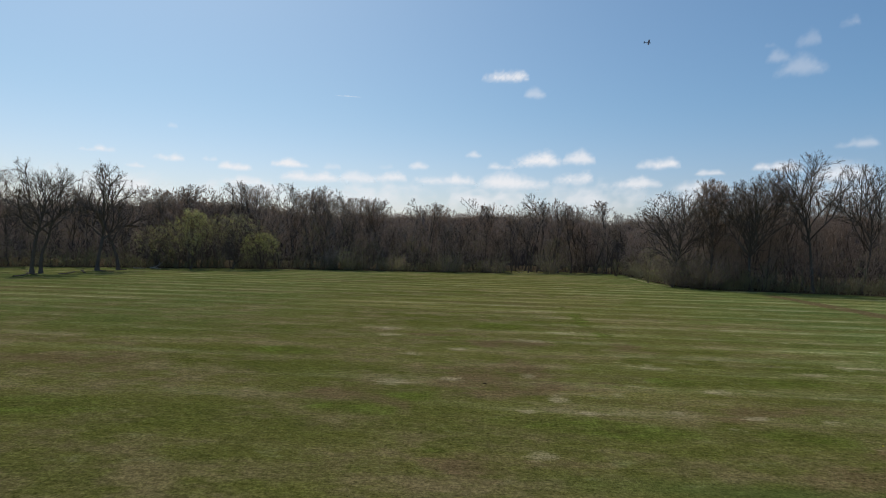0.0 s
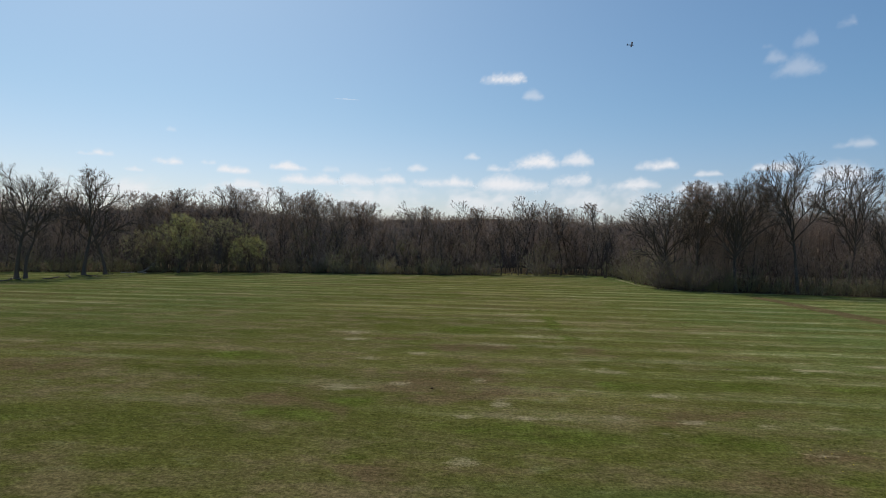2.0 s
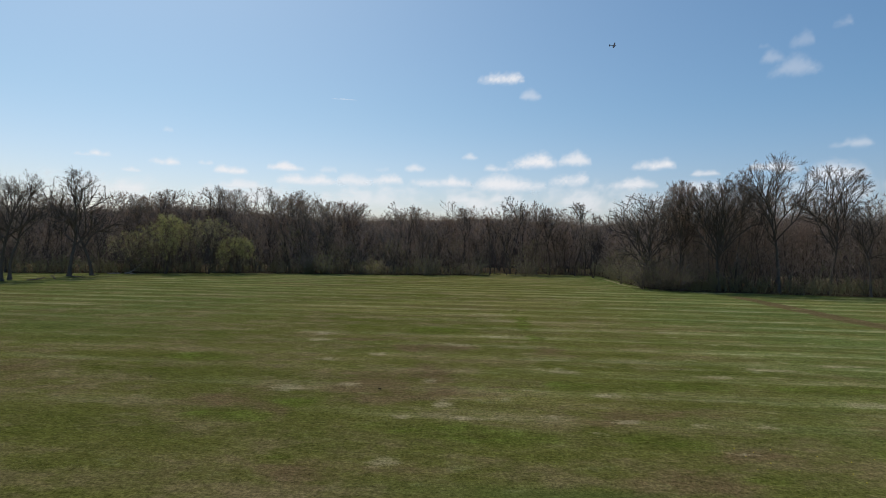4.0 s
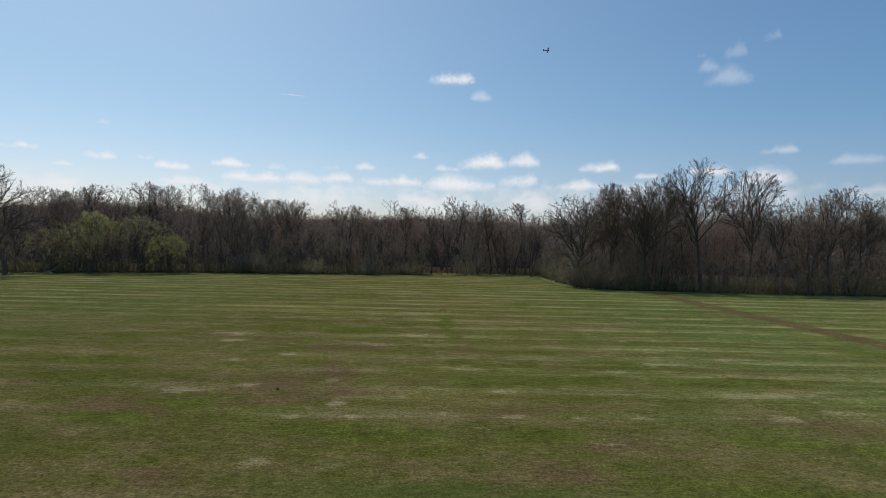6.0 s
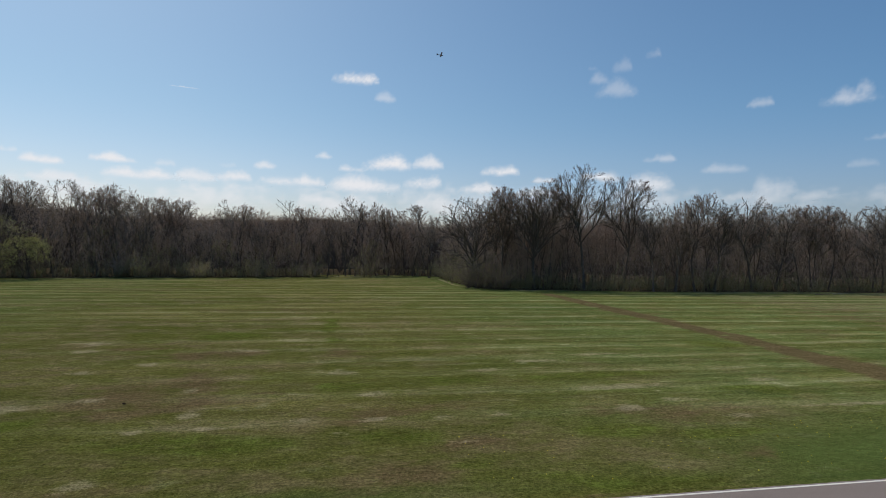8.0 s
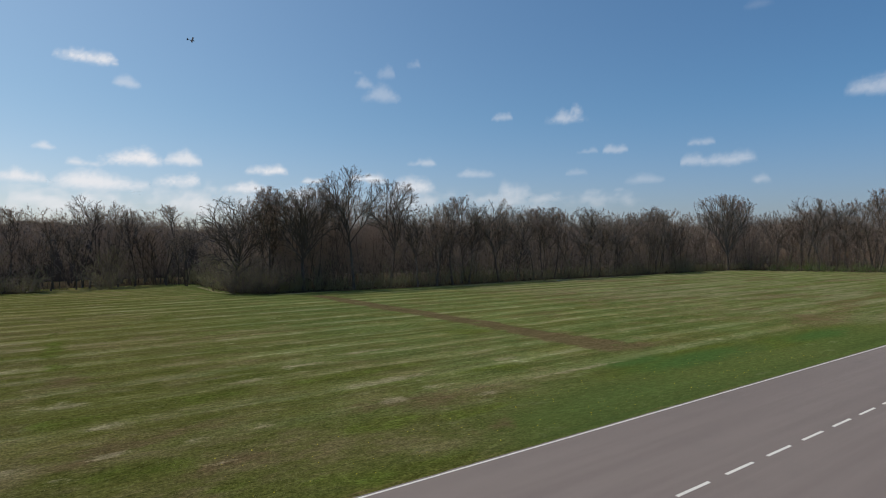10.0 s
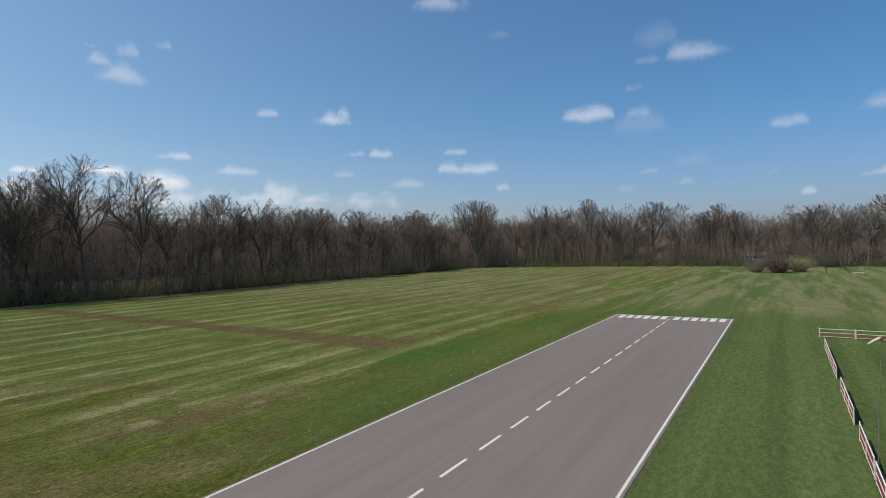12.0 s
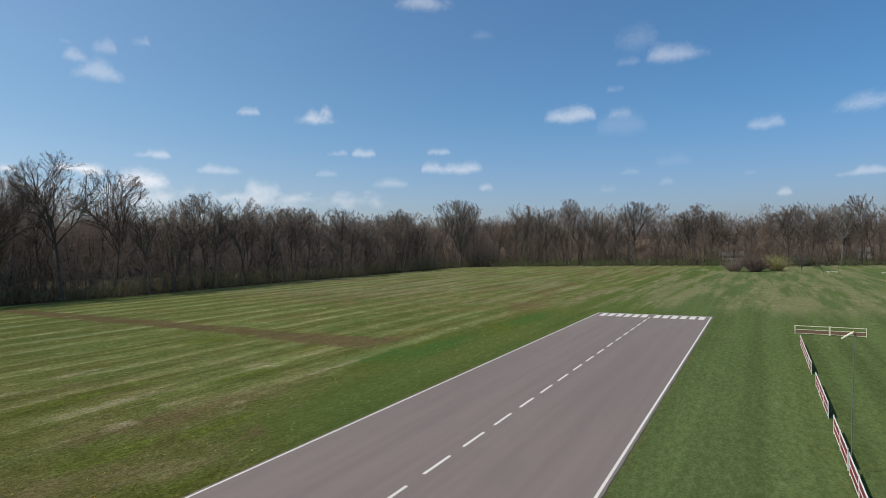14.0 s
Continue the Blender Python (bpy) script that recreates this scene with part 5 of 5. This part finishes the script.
# ---- sky ----
def cloud(az, el, width, height, amount, name="cloud", label="small white fair-weather cloud with ragged edges", bank=False):
    """A far cloud: az and el of the middle of its base, width and height in degrees as seen from the field."""
    far = 3200.0
    seed = int((az + 200) * 37 + el * 11)
    w, h = 0.5 * far * math.tan(radians(width)) * 1.14, far * math.tan(radians(height)) * 1.25
    nx, ny = min(64, int(14 + 9 * width)), min(26, int(9 + 9 * height))
    u, v = (a.ravel() for a in np.meshgrid(np.linspace(-1.15, 1.15, nx), np.linspace(-0.25, 1.2, ny)))
    fine = grid_noise(u * w / 14 + seed, v * h / 11 + 5, seed + 9, 3) - 0.5
    if bank:
        puff = grid_noise(u * w / 55 + seed, v * h / 40 + seed * 0.3, seed, 4) - 0.5
        body = 1.0 - np.sqrt(u * u + (2 * v - 0.9) ** 2) + 1.3 * puff + 0.3 * fine
        thick = ease(body, 0.0, 1.2) * amount
    else:
        lobes = grid_noise(u * max(0.9, 0.42 * width / height) + seed, 0 * u + seed * 0.7, seed + 3, 2)
        crest = np.maximum(0, 1 - u * u) ** 0.42 * (0.56 + 0.90 * (lobes - 0.28))
        foot = 0.16 * (grid_noise(u * 2.2 + seed, 0 * u, seed + 4, 2) - 0.2) + 0.12 * u * u
        thick = ease(crest - v + 0.24 * fine, -0.16, 0.56) * ease(v - foot + 0.14 * fine, -0.22, 0.26) * amount * (0.46 if az > 36 or el > 14.5 and az > 20 else 1.05)
    thick = thick * ease(np.maximum(np.abs(u) / 1.15, np.maximum((v - 0.5) / 0.7, (0.5 - v) / 0.75)), 1.0, 0.84)
    swell = 0.5 * h * np.sqrt(np.clip(thick, 0, 1))
    verts = np.stack([u * w, v * h, swell], 1)
    keep, faces, used = thick > 0.004, [], {}
    for j in range(ny - 1):
        for i in range(nx - 1):
            k = j * nx + i
            quad = (k, k + 1, k + nx + 1, k + nx)
            if any(keep[q] for q in quad):
                faces.append(tuple(used.setdefault(q, len(used)) for q in quad))
    if not faces:
        return
    order = list(used)
    me = mesh_of(name, verts[order].tolist(), faces, M_CLOUD, smooth=True)
    me.attributes.new("thickness", "FLOAT", "POINT").data.foreach_set("value", thick[order].astype(np.float32))
    ob = new(name, me)
    a, e = radians(az), radians(el)
    eye = Vector((8, 0, 9.2))
    where = eye + Vector((math.sin(a) * math.cos(e), math.cos(a) * math.cos(e), math.sin(e))) * far
    ob.matrix_basis = Matrix.Translation(where) @ (where - eye).to_track_quat("-Z", "Y").to_matrix().to_4x4()
    tagged(ob, label, "cloud", "fair-weather clouds", "structure")


def build_clouds():
    # the pale bank low over the trees
    for az, el, width, height, amount in ((-36, 3.2, 12, 2.6, 0.5), (-24, 3.2, 12, 2.6, 0.55), (-12, 3.2, 12, 2.8, 0.6), (0, 3.0, 12, 3.0, 0.65), (10, 3.2, 11, 3.0, 0.62),
                                          (20, 3.4, 11, 2.6, 0.5), (31, 4.0, 10, 2.4, 0.42), (41, 4.0, 10, 2.2, 0.40), (50, 4.0, 9, 1.8, 0.28)):
        cloud(az, el, width, height, amount, label="pale hazy cloud bank low over the woods", bank=True)
    cloud(-36.9, 7.55, 1.6, 0.64, 0.75)
    cloud(-38.2, 7.45, 1.3, 0.29, 0.25)
    cloud(-31.8, 7.3, 2.4, 0.83, 0.9)
    cloud(-31.6, 10.26, 0.9, 0.51, 0.25)
    cloud(-34.5, 6.39, 1.5, 0.41, 0.5)
    cloud(-28.3, 7.5, 1.3, 0.48, 0.35)
    cloud(-26.0, 6.81, 2.9, 0.76, 0.85)
    cloud(-20.8, 7.43, 3.4, 0.79, 0.9)
    cloud(-16.7, 7.44, 1.7, 0.68, 0.3)
    cloud(-25.2, 5.38, 3.9, 0.88, 0.6)
    cloud(-34.6, 4.54, 2.5, 1.07, 0.65)
    cloud(-18.6, 6.09, 5.7, 1.08, 0.85)
    cloud(-14.0, 6.19, 3.3, 1.15, 0.7)
    cloud(-10.9, 6.48, 3.5, 1.1, 0.8)
    cloud(-11.2, 7.75, 1.4, 0.63, 0.22)
    cloud(-7.7, 7.81, 2.1, 0.87, 0.65)
    cloud(-5.1, 6.36, 5.9, 1.23, 0.85)
    cloud(-13.8, 5.26, 1.3, 0.53, 0.35)
    cloud(-2.0, 9.16, 1.6, 0.69, 0.55)
    cloud(1.1, 16.68, 4.2, 1.29, 0.9)
    cloud(4.2, 15.07, 2.1, 0.92, 0.35)
    cloud(4.8, 8.35, 5.4, 1.6, 1.0)
    cloud(8.8, 8.5, 2.9, 1.29, 0.75)
    cloud(1.0, 7.99, 2.8, 0.75, 0.6)
    cloud(2.1, 5.97, 6.8, 1.62, 0.85)
    cloud(8.2, 6.52, 3.7, 1.53, 0.9)
    cloud(16.3, 7.97, 3.7, 1.19, 0.95)
    cloud(14.4, 6.09, 4.3, 1.05, 0.75)
    cloud(20.9, 7.13, 2.4, 0.53, 0.55)
    cloud(20.3, 5.56, 4.3, 1.12, 0.6)
    cloud(26.0, 7.39, 3.0, 0.8, 0.7)
    cloud(26.2, 16.62, 1.8, 1.07, 0.5)
    cloud(25.6, 17.96, 0.9, 0.47, 0.18)
    cloud(28.4, 17.66, 1.7, 1.21, 0.4)
    cloud(31.3, 18.68, 1.3, 0.98, 0.5)
    cloud(27.9, 15.37, 3.7, 1.52, 0.6)
    cloud(32.0, 9.01, 2.8, 0.65, 0.25)
    cloud(-2.6, 4.66, 3.4, 1.11, 0.45)
    cloud(27.4, 7.08, 2.1, 1.17, 0.55)
    cloud(31.2, 6.11, 4.1, 1.87, 0.7)
    cloud(37.7, 7.65, 3.8, 0.86, 0.65)
    cloud(32.7, 8.88, 1.3, 0.8, 0.18)
    cloud(41.7, 5.63, 3.1, 1.76, 0.75)
    cloud(44.8, 5.02, 3.1, 0.89, 0.6)
    cloud(39.2, 5.24, 2.5, 0.75, 0.5)
    cloud(40.5, 13.32, 2.0, 0.82, 0.65)
    cloud(47.1, 12.84, 3.9, 1.38, 0.95)
    cloud(48.1, 13.39, 1.2, 1.57, 0.8)
    cloud(49.1, 9.69, 1.9, 0.59, 0.4)
    cloud(51.8, 9.58, 2.2, 0.84, 0.7)
    cloud(48.0, 7.59, 2.0, 0.65, 0.35)
    cloud(54.4, 6.4, 3.4, 0.99, 0.22)
    cloud(59.6, 9.69, 2.2, 0.78, 0.65)
    cloud(58.9, 7.89, 2.1, 1.04, 0.7)
    cloud(61.9, 7.7, 4.1, 1.34, 0.9)
    cloud(64.6, 5.79, 1.3, 0.89, 0.22)
    cloud(58.4, 23.59, 5.4, 1.77, 0.6)
    cloud(79.7, 18.55, 3.6, 2.84, 0.24)
    cloud(83.5, 16.92, 5.0, 1.66, 0.65)
    cloud(79.0, 17.13, 2.0, 0.86, 0.22)
    cloud(77.7, 14.82, 1.5, 0.84, 0.3)
    cloud(73.2, 12.31, 4.5, 1.53, 0.85)
    cloud(78.1, 12.38, 2.0, 1.18, 0.35)
    cloud(78.2, 10.76, 4.4, 2.26, 0.18)
    cloud(90.6, 10.0, 2.8, 1.18, 0.55)
    cloud(98.1, 10.52, 4.6, 1.87, 0.6)
    cloud(98.2, 5.21, 4.6, 0.65, 0.6)
    cloud(64.4, 5.91, 1.4, 0.82, 0.5)
    cloud(91.9, 3.93, 1.2, 0.65, 0.6)
    cloud(78.9, 6.81, 1.8, 0.61, 0.22)
    cloud(82.2, 5.6, 1.6, 0.65, 0.22)
    cloud(76.8, 5.14, 1.5, 0.96, 0.22)
    cloud(82.8, 7.4, 3.2, 1.39, 0.13)
    cloud(89.3, 6.01, 0.9, 0.51, 0.18)
    cloud(64.5, 20.76, 2.1, 0.82, 0.15)
    cloud(54.5, 6.49, 3.4, 0.88, 0.28)
    cloud(52.1, 5.82, 1.0, 0.41, 0.25)
    cloud(-15.2, 14.7, 2.3, 0.12, 0.35, "contrail", "short thin white contrail in the blue sky")


def build_grass():
    """Upright blades, weeds and small litter on the near turf."""
    rng = np.random.default_rng(9)

    def tufts(n, x0, x1, y0, y1, tall, wide):
        x, y, w = rng.uniform(x0, x1, n), rng.uniform(y0, y1, n), rng.uniform(0, 6.28, n)
        h, b = tall * rng.uniform(0.5, 1.3, n), wide * rng.uniform(0.6, 1.3, n)
        lx, ly = rng.normal(0, 0.5, n) * h, rng.normal(0, 0.5, n) * h
        v = np.empty((n, 3, 3))
        v[:, 0] = np.stack([x + np.cos(w) * b, y + np.sin(w) * b, np.full(n, -0.02)], 1)
        v[:, 1] = np.stack([x - np.cos(w) * b, y - np.sin(w) * b, np.full(n, -0.02)], 1)
        v[:, 2] = np.stack([x + lx, y + ly, h], 1)
        return v.reshape(-1, 3)

    def stuff(name, v, mat, label, category):
        merge(name, [([(v, np.arange(len(v)).reshape(-1, 3))], 0.0, 0.0, 1.0, 0.0)], (mat,), label, category)

    stuff("grass_blades", np.concatenate([tufts(52000, -22, 46, 20.2, 40, 0.04, 0.013), tufts(9000, 20, 62, -9, 4.8, 0.03, 0.012)]), M_BLADE, "short uneven grass blades, green and straw", "grass")
    yellow = tufts(260, 18, 66, 20.6, 27, 0.05, 0.045)
    stuff("dandelions", yellow, M_DANDELION, "scattered yellow dandelion heads in the turf", "dandelions")
    for x, y, r in ((-16.1, 35.8, 0.08), (0.0, 34.9, 0.09), (22.0, 44.0, 0.07)):
        bm = bmesh.new()
        bmesh.ops.create_icosphere(bm, subdivisions=2, radius=r)
        for v in bm.verts:
            v.co = Vector((v.co.x, v.co.y * 0.8, max(v.co.z * 0.5, -0.03))) * (1 + 0.5 * (noise.noise(v.co * 12 + Vector((x, y, 0)))))
        me = bpy.data.meshes.new("clod")
        bm.to_mesh(me)
        bm.free()
        me.materials.append(M_CLOD)
        ob = tagged(new("clod", me), "small dark clod of earth on the grass", "clod")
        ob.location = (x, y, 0.03)


build_lone_trees()
build_bushes()
build_fence()
build_windsock()
build_plane()
build_fallen_wood()
build_buildings()
build_clouds()
build_grass()
